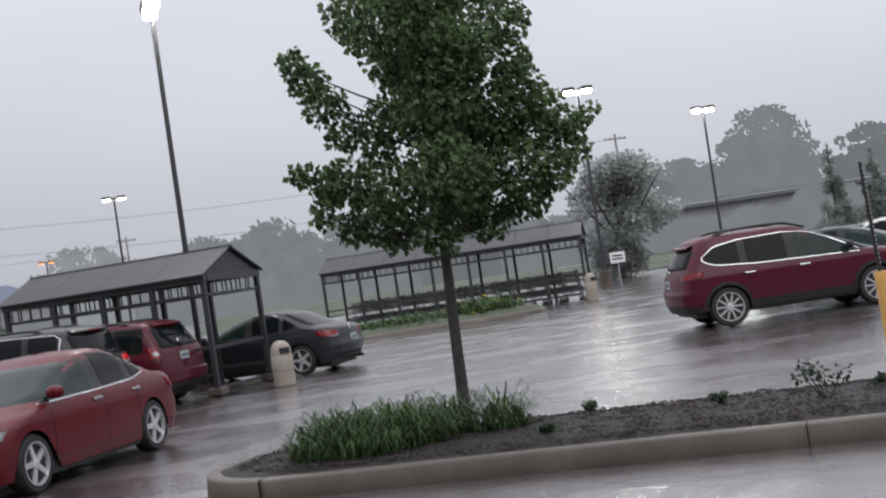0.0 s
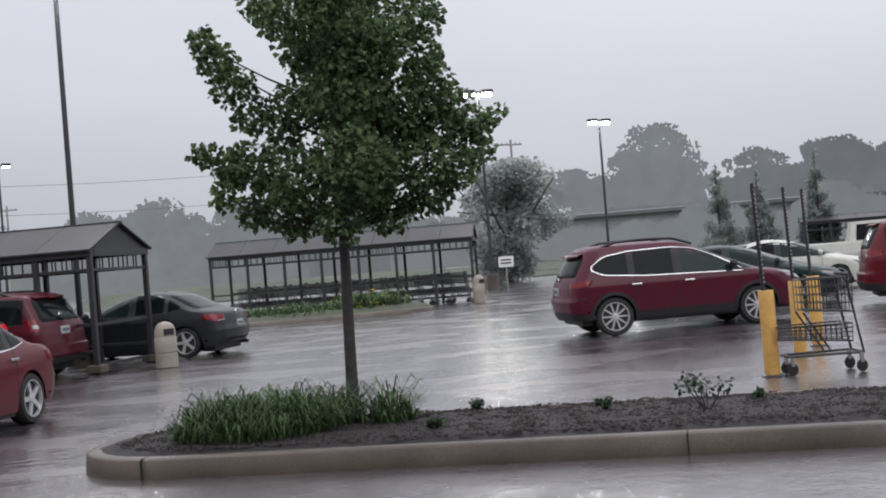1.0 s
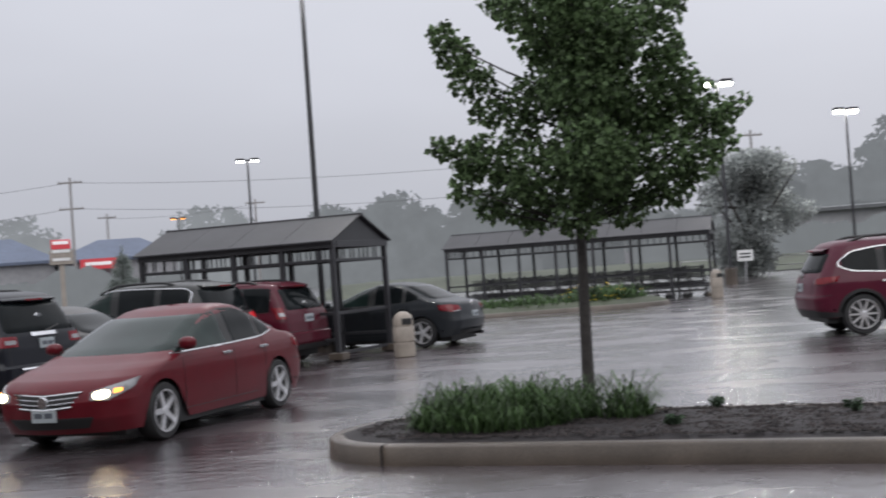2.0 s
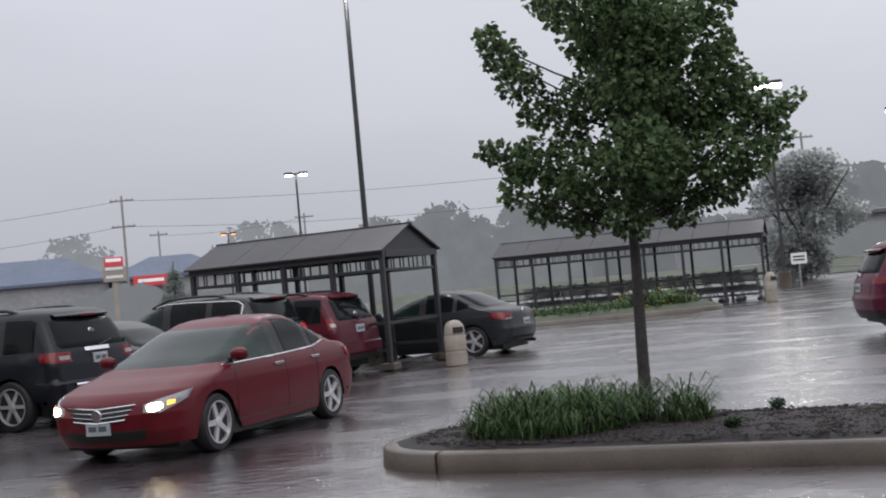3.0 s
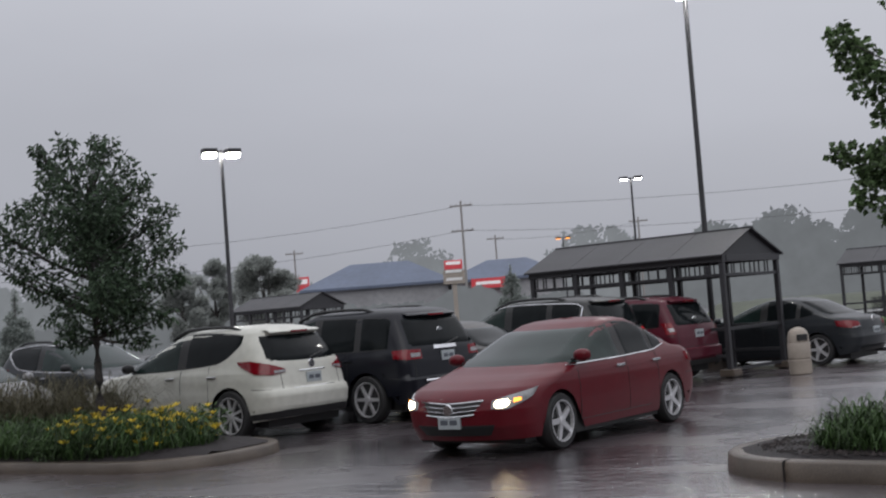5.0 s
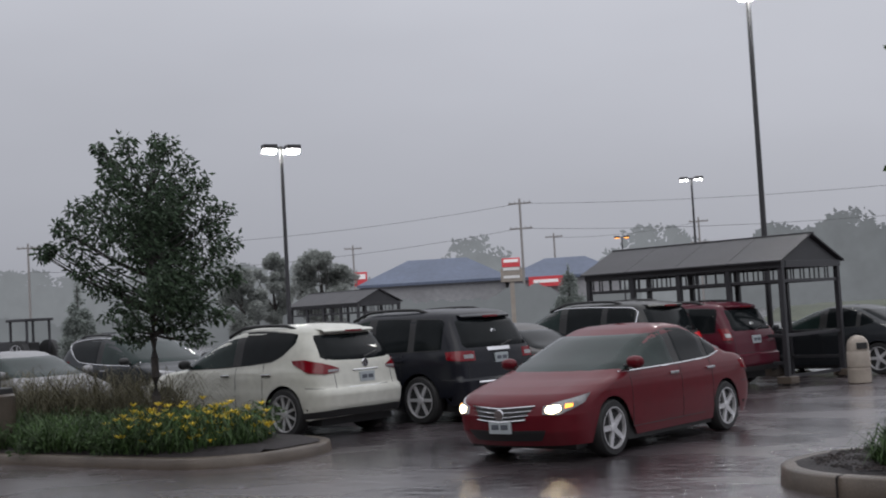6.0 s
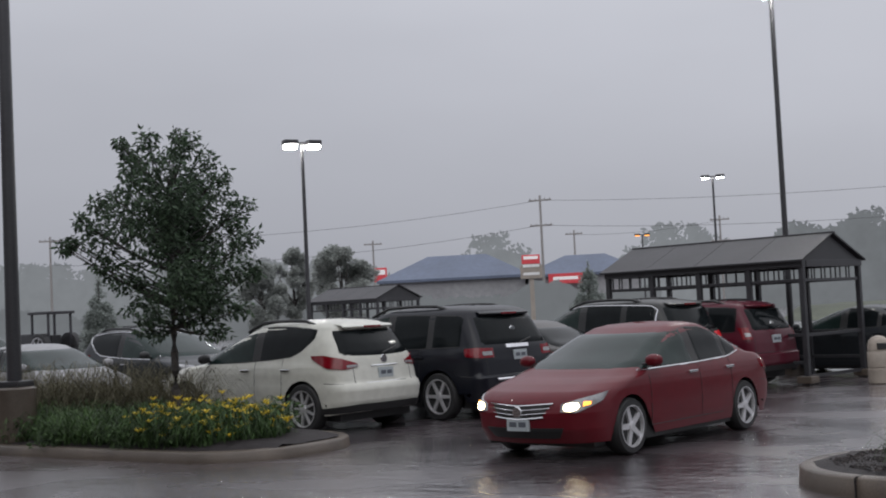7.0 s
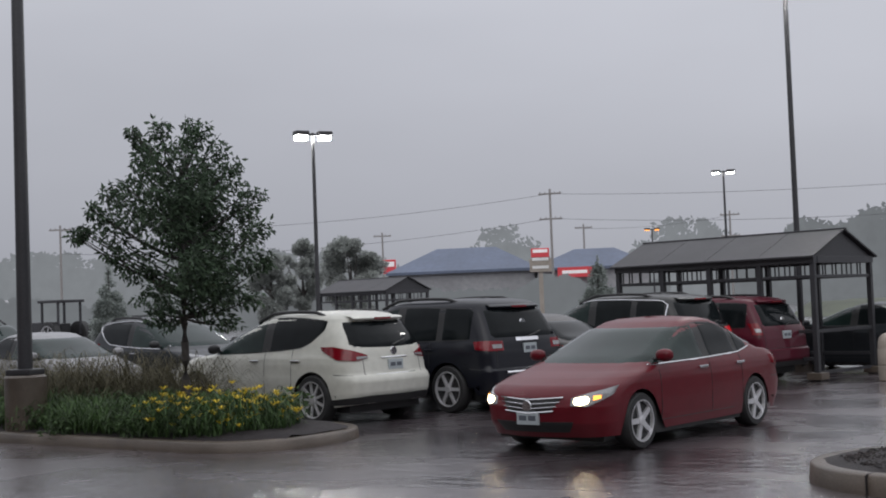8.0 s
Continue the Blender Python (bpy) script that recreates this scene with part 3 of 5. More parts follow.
        xa, xb = float(np.interp(s - 0.03, arc, px)), float(np.interp(s + 0.03, arc, px))
        ya, yb = float(np.interp(s - 0.03, arc, py)), float(np.interp(s + 0.03, arc, py))
        d = math.hypot(xb - xa, yb - ya) or 1
        slope = (at_z(z + 0.03, 3) - at_z(z - 0.03, 3)) / 0.06 if kind == "side" else 0
        return Vector((x - (yb - ya) / d * out, (y + (xb - xa) / d * out) * sg, z - slope * out * 0.6))

    def zlow(x):
        z = sill
        if x < 0.5:
            z = lerp([(0, p.get("rear_low", 0.34)), (0.5, sill)], x)
        for xm in marks:
            if abs(x - xm) < arch:
                z = max(z, r + math.sqrt(arch ** 2 - (x - xm) ** 2))
        return z

    lev = sorted(set(zs) | {sill + (H - sill) * k / 22 for k in range(23)})
    bm = bmesh.new()
    rows = []
    for z in lev:
        row = []
        for x, y in outline(z)[0]:
            zz = z
            if z < zmid:
                zz = zlow(x) + (z - sill) / (zmid - sill) * (zmid - zlow(x))
                y *= at_z(zz, 3) / at_z(z, 3)
            row.append(Vector((x, y, zz)))
        rows.append(row)
    for sg in (1, -1):
        grid(bm, [[Vector((q.x, q.y * sg, q.z)) for q in row] for row in rows])
    grid(bm, [[Vector((q.x, q.y * t, q.z + 0.012 * (1 - t * t))) for t in (-1, -0.5, 0, 0.5, 1)] for q in rows[-1]])
    bmesh.ops.remove_doubles(bm, verts=bm.verts, dist=0.003)
    part("body", bm, paint_m, c, smooth=True)
    # dark underside and wheel wells
    for a, b, hw in ((0.34, marks[0] - arch, w - 0.2), (marks[0] - arch, marks[1] + arch, w - 0.3), (marks[0] + arch, marks[1] - arch, w - 0.07), (marks[1] + arch, L - 0.42, w - 0.16)):
        if b - a > 0.05:
            part("underbody", boxed(a, b, -hw, hw, sill - 0.05 if hw > w - 0.2 else sill - 0.09, 0.6), M_BLACK, c)
    for sg in (1, -1):
        for xm in marks:
            bm = bmesh.new()
            ar = [(xm + (arch + 0.004) * math.cos(radians(12 * k)), r + (arch + 0.004) * math.sin(radians(12 * k))) for k in range(16)]
            grid(bm, [[Vector((x, sg * yy, z)) for yy in (w - 0.05, w - 0.4)] for x, z in ar])
            part("wheel_well", bm, M_BLACK, c, smooth=True)

    def patch(name, kind, low, up, material, out=0.004, n=12, sides=(1, -1), text="", whole=False):
        """A panel lying on the shell between two edges of (a, z)."""
        lo_t = [i / (len(low) - 1) for i in range(len(low))]
        up_t = [i / (len(up) - 1) for i in range(len(up))]
        made = None
        for sg in ((1,) if whole else sides):
            bm = bmesh.new()
            rows = []
            for i in range(n + 1):
                t = i / n
                a0, z0 = float(np.interp(t, lo_t, [q[0] for q in low])), float(np.interp(t, lo_t, [q[1] for q in low]))
                a1, z1 = float(np.interp(t, up_t, [q[0] for q in up])), float(np.interp(t, up_t, [q[1] for q in up]))
                row = []
                for k in range(9):
                    v = min(1, max(0, (k - 1) / 6))
                    o = out if 0 < k < 8 and 0 < i < n else -0.006
                    q = on(kind, a0 + (a1 - a0) * v, z0 + (z1 - z0) * v, o)
                    row.append(Vector((q.x, q.y * sg, q.z)))
                rows.append(row)
            grid(bm, rows)
            made = part(name, bm, material, c, text, smooth=True)
        return made

    def line(name, kind, pts, material, rad, sides=(1, -1), out=0.004, n=16):
        """A moulding or seam along points of (a, z) on the shell."""
        ts = [i / (len(pts) - 1) for i in range(len(pts))]
        path = [on(kind, float(np.interp(i / n, ts, [q[0] for q in pts])), float(np.interp(i / n, ts, [q[1] for q in pts])), out) for i in range(n + 1)]
        for sg in sides:
            bm = bmesh.new()
            tube(bm, [Vector((q.x, q.y * sg, q.z)) for q in path], [rad] * (n + 1), 6)
            part(name, bm, material, c, smooth=True)

    # glass: windscreen, rear window, side windows under the roof rail
    def screen(name, kind, z0, z1, share, material, text, dip=0.0):
        n = 14
        rows = []
        for i in range(11):
            row = []
            for k in range(n + 1):
                u = 2 * k / n - 1
                z = z0 + (z1 - z0) * i / 10 + dip * (1 - u * u) * (1 - i / 10)
                pts, arc, px, py = outline(z)
                full = float(np.interp(max(py) * 0.985, py[:12], arc[:12])) if kind == "rear" else arc[-1] - float(np.interp(-max(py) * 0.985, [-y for y in py[-12:]], arc[-12:]))
                edge = 0 < i < 10 and 0 < k < n
                row.append(on(kind, u * full * share(i / 10), z, 0.020 if edge else -0.004) + Vector((0, 0, 0.014 if edge else -0.004)))
            rows.append(row)
        bm = bmesh.new()
        grid(bm, rows)
        part(name, bm, material, c, text, smooth=True)

    g = p["glass"]
    ws = g["screen"]
    screen("windscreen", "front", ws[0], ws[1], lambda v: 0.95 - 0.05 * v, M_SHIELD, "rain-wet greenish windscreen")
    rw = g["rear"]
    screen("rear_window", "rear", rw[0], rw[1], lambda v: rw[2] + (rw[3] - rw[2]) * v, M_GLASS, "dark rear window glass", dip=g.get("dip", 0.0))
    lo_x, lo_z = [q[0] for q in g["low"]], [q[1] for q in g["low"]]
    up_x, up_z = [q[0] for q in g["up"]], [q[1] for q in g["up"]]

    def edges(x0, x1, grow=0.0, n=14):
        xs_ = [x0 + (x1 - x0) * i / n for i in range(n + 1)]
        return ([(x, float(np.interp(x, lo_x, lo_z)) - grow) for x in xs_], [(x, max(float(np.interp(x, up_x, up_z)) + grow, float(np.interp(x, lo_x, lo_z)) - grow + 0.004)) for x in xs_])

    lo, up = edges(g["low"][0][0], g["low"][-1][0], 0.014, 24)
    patch("window_surround", "side", lo, up, M_BLACK, 0.003, 24)
    for x0, x1 in g["panes"]:
        lo, up = edges(x0, x1)
        patch("side_window", "side", lo, up, M_SHIELD if x1 > 3 else M_GLASS, 0.006, 14)
    lo, up = edges(g["low"][0][0], g["low"][-1][0], 0.016, 24)
    if p.get("chrome") in ("loop", "top"):
        line("chrome_window_moulding", "side", up, M_CHROME, 0.011, n=28)
    if p.get("chrome") in ("loop", "belt"):
        line("chrome_window_moulding", "side", lo, M_CHROME, 0.010, n=28)
    if p.get("chrome") == "loop":
        line("chrome_window_moulding", "side", [lo[0], up[0]], M_CHROME, 0.011, n=3)
    # lamps
    t = p["tail"]
    patch("tail_light", "rear", t["low"], t["up"], t.get("mat", M_REDLIGHT), 0.018, text="red tail light lens")
    if t.get("clear"):
        patch("reversing_light", "rear", t["clear"][0], t["clear"][1], M_CLEARLIGHT, 0.022)
    h = p["head"]
    patch("headlight", "front", h["low"], h["up"], M_CLEARLIGHT, 0.016, text="clear headlight lens")
    if h.get("lit"):
        (a0, z0), (a1, z1) = h["lit"]
        am, zm = (a0 + a1) / 2, (z0 + z1) / 2
        patch("lit_bulb", "front", [(a0, zm), (a0 + 0.03, z0 + 0.01), (am, z0), (a1 - 0.03, z0 + 0.02), (a1, zm)], [(a0, zm + 0.004), (a0 + 0.03, z1 - 0.01), (am, z1), (a1 - 0.03, z1), (a1, zm + 0.004)], M_HEADLIT, 0.024, text="glowing headlamp")
        patch("indicator", "front", [(a1 + 0.03, z0 + 0.05), (a1 + 0.13, z0 + 0.07)], [(a1 + 0.03, z1 + 0.01), (a1 + 0.13, z1 + 0.01)], M_AMBER, 0.024)
    gr = p["grille"]
    patch("grille", "front", [(-gr[2] * 0.72, gr[0] + 0.02), (0, gr[0] - 0.02), (gr[2] * 0.72, gr[0] + 0.02)], [(-gr[2], gr[1]), (gr[2], gr[1])], M_BLACK, 0.01, whole=True)
    for k in range(4):
        z = gr[0] + 0.02 + (gr[1] - gr[0] - 0.02) * k / 3
        a = gr[2] * (0.76 + 0.24 * k / 3)
        line("grille_bar", "front", [(-a, z + 0.012), (0, z - 0.016), (a, z + 0.012)], M_CHROME, 0.008 if k in (0, 3) else 0.004, (1,), 0.014)
    patch("lower_intake", "front", [(-0.5, 0.26), (0.5, 0.26)], [(-0.58, 0.38), (0.58, 0.38)], M_BLACK, 0.01, whole=True)
    # bumpers, cladding, seams
    low_z = p.get("rear_low", 0.34)
    rear_run = float(np.interp(marks[0] - arch - 0.02, outline(0.5)[2][6:-6], outline(0.5)[1][6:-6]))
    cl = p.get("clad", 0.0)
    if cl:
        patch("rear_bumper_trim", "rear", [(-rear_run, sill + 0.02), (-0.5, low_z - 0.01), (0.5, low_z - 0.01), (rear_run, sill + 0.02)], [(-rear_run, cl - 0.05), (-0.6, cl), (0.6, cl), (rear_run, cl - 0.05)], M_BLACK, 0.012, 28, whole=True)
        patch("sill_trim", "side", [(marks[0] + arch, sill - 0.01), (marks[1] - arch, sill - 0.01)], [(marks[0] + arch, sill + 0.12), (marks[1] - arch, sill + 0.12)], M_BLACK, 0.012)
        for sg in (1, -1):
            for xm in marks if p.get("arch_trim") else ():
                bm = bmesh.new()
                rows = []
                for k in range(17):
                    a = radians(-4 + 188 * k / 16)
                    rows.append([])
                    for rad, o in ((arch - 0.012, -0.05), (arch - 0.006, 0.012), (arch + 0.045, 0.012), (arch + 0.055, -0.006)):
                        q = on("side", xm + rad * math.cos(a), r + rad * math.sin(a))
                        rows[-1].append(Vector((xm + rad * math.cos(a), sg * (q.y + o), r + rad * math.sin(a))))
                grid(bm, rows)
                part("wheel_arch_trim", bm, M_BLACK, c, smooth=True)
    else:
        patch("rear_bumper_trim", "rear", [(-0.55, low_z - 0.01), (0.55, low_z - 0.01)], [(-0.6, low_z + 0.06), (0.6, low_z + 0.06)], M_BLACK, 0.01, whole=True)
    for z, half, rad in p.get("strips", ()):
        line("chrome_bumper_strip", "rear", [(-half, z), (half, z)], M_CHROME, rad, (1,), 0.012, 20)
    if p.get("tail_bar"):
        z = p["tail_bar"]
        patch("chrome_tailgate_bar", "rear", [(-0.28, z), (0.28, z)], [(-0.28, z + 0.055), (0.28, z + 0.055)], M_CHROME, 0.03, whole=True)
    zb0, zb1 = p["bumper_line"], p.get("gate_top", belt)
    line("bumper_seam", "rear", [(-rear_run + 0.1, zb0 + 0.03), (-0.6, zb0), (0.6, zb0), (rear_run - 0.1, zb0 + 0.03)], M_BLACK, 0.006, (1,), 0.0, 30)
    line("tailgate_seam", "rear", [(p.get("gate_half", 0.66), zb0), (p.get("gate_half", 0.66), zb1)], M_BLACK, 0.005, out=0.0, n=8)
    for x in p["seams"]:
        zl = max(sill + 0.1, zlow(x) + 0.01)
        line("door_seam", "side", [(x, zl), (x, float(np.interp(x, lo_x, lo_z)) - 0.02)], M_BLACK, 0.0045, out=0.0, n=8)
    line("door_seam", "side", [(p["seams"][0] + 0.25, sill + 0.1), (p["seams"][-1], sill + 0.1)], M_BLACK, 0.0045, out=0.0, n=6)
    for x in p["handles"]:
        q = on("side", x, p["handle_z"])
        for sg in (1, -1):
            part("door_handle", boxed(x - 0.1, x + 0.1, sg * (q.y + 0.012) - 0.018, sg * (q.y + 0.012) + 0.018, q.z - 0.016, q.z + 0.016, bevel=0.01), M_CHROME if p.get("chrome") or p.get("bright_handles") else paint_m, c)
    # mirrors
    x_m = g["low"][-1][0] - 0.22
    q = on("side", x_m, belt + 0.05)
    for sg in (1, -1):
        bm = bmesh.new()
        bmesh.ops.create_uvsphere(bm, u_segments=14, v_segments=9, radius=1.0)
        for v in bm.verts:
            cx, cy, cz = v.co
            v.co = Vector((x_m + cx * 0.09 * (0.45 if cx < 0 else 1.0), sg * (q.y + 0.15) + cy * 0.115, belt + 0.085 + math.copysign(abs(cz) ** 0.75, cz) * 0.075))
        mir = part("wing_mirror", bm, p.get("mirror", paint_m), c, smooth=True)
        bm = bmesh.new()
        rod(bm, (x_m + 0.02, sg * (q.y - 0.02), belt + 0.03), (x_m + 0.01, sg * (q.y + 0.09), belt + 0.05), 0.028, 0.022, 8)
        part("mirror_stalk", bm, M_BLACK, mir)
        for x in marks:
            wheel(c, x, sg * (w - 0.125), r, sg, spokes=p.get("spokes", 7), rim_m=p.get("rim", M_RIM))

    def plate(kind, z, bar_m):
        q = on(kind, 0.0, z)
        d = -1 if kind == "rear" else 1
        a, b = sorted((q.x - d * 0.012, q.x + d * 0.02))
        pl = part("number_plate", boxed(a, b, -0.152, 0.152, z - 0.075, z + 0.075, bevel=0.005), M_PLATE, c, "pale number plate with plain bars")
        a, b = sorted((q.x + d * 0.018, q.x + d * 0.024))
        for y0, y1 in ((-0.115, -0.015), (0.015, 0.115)):
            part("plate_bar", boxed(a, b, y0, y1, z - 0.028, z + 0.028), bar_m, pl)

    plate("rear", p["plate"], M_PLATEBAR)
    plate("front", 0.42, M_PLATEBAR)
    for kind, z in (("rear", p["badge"]), ("front", (gr[0] + gr[1]) / 2)):
        bm = bmesh.new()
        lathe(bm, [(0.03, -0.012), (0.06, -0.012), (0.066, 0.0), (0.06, 0.012), (0.03, 0.012)], 16, (0, 0, 0), "y")
        q = on(kind, 0.0, z, 0.012)
        bmesh.ops.transform(bm, matrix=Matrix.Translation(q) @ pose(0, 0, 0, 0, 0, 90), verts=bm.verts)
        part("badge", bm, M_CHROME, c, smooth=True)
    if p.get("rack"):
        xa, xb, zr = p["rack"]
        y = at_z(zr, 3) * 0.93
        for sg in (1, -1):
            bm = bmesh.new()
            tube(bm, [Vector((xa + (xb - xa) * i / 14, sg * y * (1 - 0.04 * abs(i / 7 - 1)), zr + 0.095 * min(1, 5 * min(i, 14 - i) / 14) - 0.05 * (i / 7 - 1) ** 2)) for i in range(15)], [0.025] * 15)
            part("roof_rail", bm, M_BLACK, c, "black roof rail", smooth=True)
    if p.get("suv"):
        zt = rw[1] + 0.045
        q = on("rear", 0.0, zt)
        hw = at_z(zt, 3) * 0.74
        bm = bmesh.new()
        grid(bm, [[Vector((q.x + dx + 0.10 * (k / 5 - 1) ** 2, hw * (k / 5 - 1), zt + dz)) for k in range(11)] for dx, dz in ((0.16, -0.01), (-0.10, -0.03), (-0.12, -0.005), (-0.08, 0.022), (0.25, 0.05))])
        part("spoiler", bm, paint_m, c, "rear roof spoiler", smooth=True)
        part("brake_light", boxed(q.x - 0.128, q.x - 0.1, -0.17, 0.17, zt - 0.024, zt + 0.006, bevel=0.004), M_REDLIGHT, c)
        bm = bmesh.new()
        rod(bm, on("rear", 0.0, rw[0] + 0.01, 0.03), on("rear", -0.36, rw[0] + 0.09, 0.025), 0.012, seg=6)
        part("rear_wiper", bm, M_BLACK, c)
    if p.get("exhaust"):
        bm = bmesh.new()
        rod(bm, (0.05, -w * 0.55, sill + 0.02), (0.3, -w * 0.55, sill + 0.02), 0.04, seg=12)
        part("exhaust_tip", bm, M_CHROME, c, smooth=True)
    return c


def parked(x, y, heading, p, paint_m, label, **k):
    """x, y: middle of the rear bumper on the ground."""
    return car(pose(x, y, 0, 0, 0, heading), label, p, paint_m, **k)


def variant(base, **k):
    d = dict(base)
    d.update(k)
    return d


# rounded crossover with a rising waistline
CROSSOVER = dict(
    shell=[(0.27, 0.10, 4.70, 0.90), (0.44, 0.02, 4.80, 0.93), (0.62, 0.0, 4.80, 0.945), (0.70, 0.03, 4.78, 0.945), (0.74, 0.08, 4.76, 0.94), (0.90, 0.11, 4.62, 0.935), (0.99, 0.13, 4.25, 0.92),
           (1.05, 0.14, 3.72, 0.895), (1.12, 0.16, 3.55, 0.875), (1.30, 0.27, 3.14, 0.825), (1.46, 0.40, 2.76, 0.775), (1.58, 0.46, 2.50, 0.715), (1.635, 0.58, 2.36, 0.655), (1.675, 0.80, 2.15, 0.52), (1.69, 1.0, 1.95, 0.32)],
    belt=1.06, r=0.375, xr=0.97, wb=2.825, rear_low=0.33, bow_r=0.16, bow_f=0.25, corner_r=0.36, corner_f=0.55, suv=True, rack=(0.75, 2.5, 1.60),
    glass=dict(screen=(1.075, 1.56), rear=(1.15, 1.53, 0.80, 0.76), dip=-0.03,
               low=[(0.70, 1.50), (0.88, 1.36), (1.06, 1.23), (1.25, 1.16), (1.7, 1.12), (2.4, 1.085), (3.42, 1.06)], up=[(0.70, 1.515), (0.88, 1.55), (1.25, 1.59), (1.7, 1.605), (2.1, 1.60), (2.5, 1.54), (2.95, 1.37), (3.42, 1.075)],
               panes=[(0.72, 2.02), (2.07, 3.40)]),
    tail=dict(low=[(0.48, 0.985), (0.75, 0.945), (1.0, 0.97), (1.3, 1.125)], up=[(0.48, 1.015), (0.75, 1.11), (1.0, 1.165), (1.3, 1.16)], clear=([(0.50, 0.985), (0.72, 0.968)], [(0.50, 1.015), (0.72, 1.01)])),
    head=dict(low=[(0.5, 0.74), (1.0, 0.86)], up=[(0.45, 0.86), (1.0, 0.98)]), grille=(0.5, 0.78, 0.4),
    seams=(1.42, 2.05, 3.3), handles=(1.32, 2.28), handle_z=0.955, plate=0.87, badge=1.07, clad=0.43, bumper_line=0.72, gate_top=1.0, gate_half=0.60, bright_handles=True, spokes=9, mirror=M_BLACK, strips=((0.735, 0.42, 0.007), (0.98, 0.27, 0.01)))
# upright five-door
BOXY = dict(
    shell=[(0.27, 0.08, 4.72, 0.91), (0.44, 0.0, 4.82, 0.945), (0.64, 0.0, 4.83, 0.96), (0.68, 0.05, 4.82, 0.96), (0.92, 0.07, 4.74, 0.955), (1.02, 0.09, 4.45, 0.94), (1.09, 0.10, 3.78, 0.915),
           (1.15, 0.12, 3.60, 0.895), (1.36, 0.22, 3.20, 0.845), (1.58, 0.34, 2.78, 0.795), (1.68, 0.40, 2.6, 0.745), (1.73, 0.52, 2.45, 0.68), (1.765, 0.75, 2.25, 0.54), (1.775, 1.0, 2.0, 0.32)],
    belt=1.10, r=0.38, xr=0.96, wb=2.9, rear_low=0.33, bow_r=0.09, bow_f=0.16, corner_r=0.24, corner_f=0.42, suv=True, rack=(0.7, 2.6, 1.70),
    glass=dict(screen=(1.115, 1.66), rear=(1.17, 1.63, 0.84, 0.80),
               low=[(0.50, 1.17), (1.6, 1.145), (3.45, 1.115)], up=[(0.50, 1.56), (0.62, 1.64), (1.6, 1.68), (2.2, 1.685), (2.6, 1.62), (3.0, 1.44), (3.45, 1.13)],
               panes=[(0.52, 1.18), (1.23, 2.12), (2.18, 3.43)]),
    tail=dict(low=[(0.56, 0.98), (0.86, 0.98), (1.12, 1.01)], up=[(0.56, 1.13), (0.86, 1.14), (1.12, 1.13)], clear=([(0.60, 1.02), (0.82, 1.02)], [(0.60, 1.08), (0.82, 1.08)])),
    head=dict(low=[(0.5, 0.82), (0.95, 0.86)], up=[(0.5, 0.97), (0.95, 1.0)]), grille=(0.58, 0.92, 0.42),
    seams=(1.40, 2.15, 3.35), handles=(1.40, 2.36), handle_z=1.0, plate=0.99, badge=1.12, clad=0.50, bumper_line=0.67, gate_top=1.12, gate_half=0.74, spokes=6)
SEDAN = dict(
    shell=[(0.20, 0.12, 4.66, 0.86), (0.36, 0.03, 4.76, 0.885), (0.54, 0.0, 4.78, 0.895), (0.66, 0.04, 4.74, 0.895), (0.76, 0.06, 4.62, 0.89), (0.84, 0.08, 4.34, 0.88), (0.90, 0.10, 4.02, 0.865),
           (0.95, 0.13, 3.86, 0.845), (0.985, 0.24, 3.72, 0.83), (1.01, 0.46, 3.62, 0.815), (1.12, 0.78, 3.30, 0.765), (1.26, 1.06, 2.94, 0.715), (1.36, 1.28, 2.67, 0.665), (1.42, 1.46, 2.48, 0.60), (1.455, 1.66, 2.28, 0.48), (1.467, 1.80, 2.12, 0.30)],
    belt=0.96, r=0.325, xr=1.0, wb=2.776, rear_low=0.27, bow_r=0.14, bow_f=0.26, corner_r=0.34, corner_f=0.55, taper=0.06,
    glass=dict(screen=(0.965, 1.36), rear=(1.03, 1.37, 0.84, 0.80),
               low=[(1.02, 1.06), (1.35, 1.0), (2.2, 0.975), (3.52, 0.96)], up=[(1.02, 1.09), (1.35, 1.27), (1.75, 1.375), (2.1, 1.385), (2.5, 1.34), (2.98, 1.19), (3.52, 0.975)],
               panes=[(1.05, 1.36), (1.40, 2.14), (2.2, 3.50)]),
    tail=dict(low=[(0.55, 0.77), (0.80, 0.74), (1.10, 0.80)], up=[(0.55, 0.86), (0.80, 0.91), (1.10, 0.905)], clear=([(0.58, 0.765), (0.80, 0.745)], [(0.58, 0.785), (0.80, 0.765)])),
    head=dict(low=[(0.52, 0.56), (0.72, 0.55), (1.05, 0.68)], up=[(0.52, 0.64), (0.72, 0.70), (1.05, 0.77)]), grille=(0.47, 0.64, 0.44),
    seams=(1.36, 2.17, 3.35), handles=(1.40, 2.35), handle_z=0.86, plate=0.66, badge=0.90, bumper_line=0.60, gate_top=0.95, gate_half=0.58, spokes=5, exhaust=True)

HEAD = 152.0
WHITE_SUV = CROSSOVER
NAVY_SUV = variant(BOXY, scale=(1.05, 1.035, 1.02), wb=3.02, xr=1.0, rack=(0.8, 2.8, 1.735), strips=((0.64, 0.62, 0.022), (0.50, 0.62, 0.012)), tail_bar=1.12, plate=1.0, badge=1.4, exhaust=True, clad=0.0)
GREY_SUV = variant(BOXY, mirror=M_BLACK, chrome="loop", strips=((0.66, 0.5, 0.014),), plate=1.0, exhaust=True,
                   tail=dict(low=[(0.52, 1.03), (0.86, 1.03), (1.20, 1.06)], up=[(0.52, 1.13), (0.86, 1.15), (1.20, 1.12)], mat=M_REDLIT, clear=([(0.54, 0.995), (0.95, 1.0)], [(0.54, 1.022), (0.95, 1.028)])))
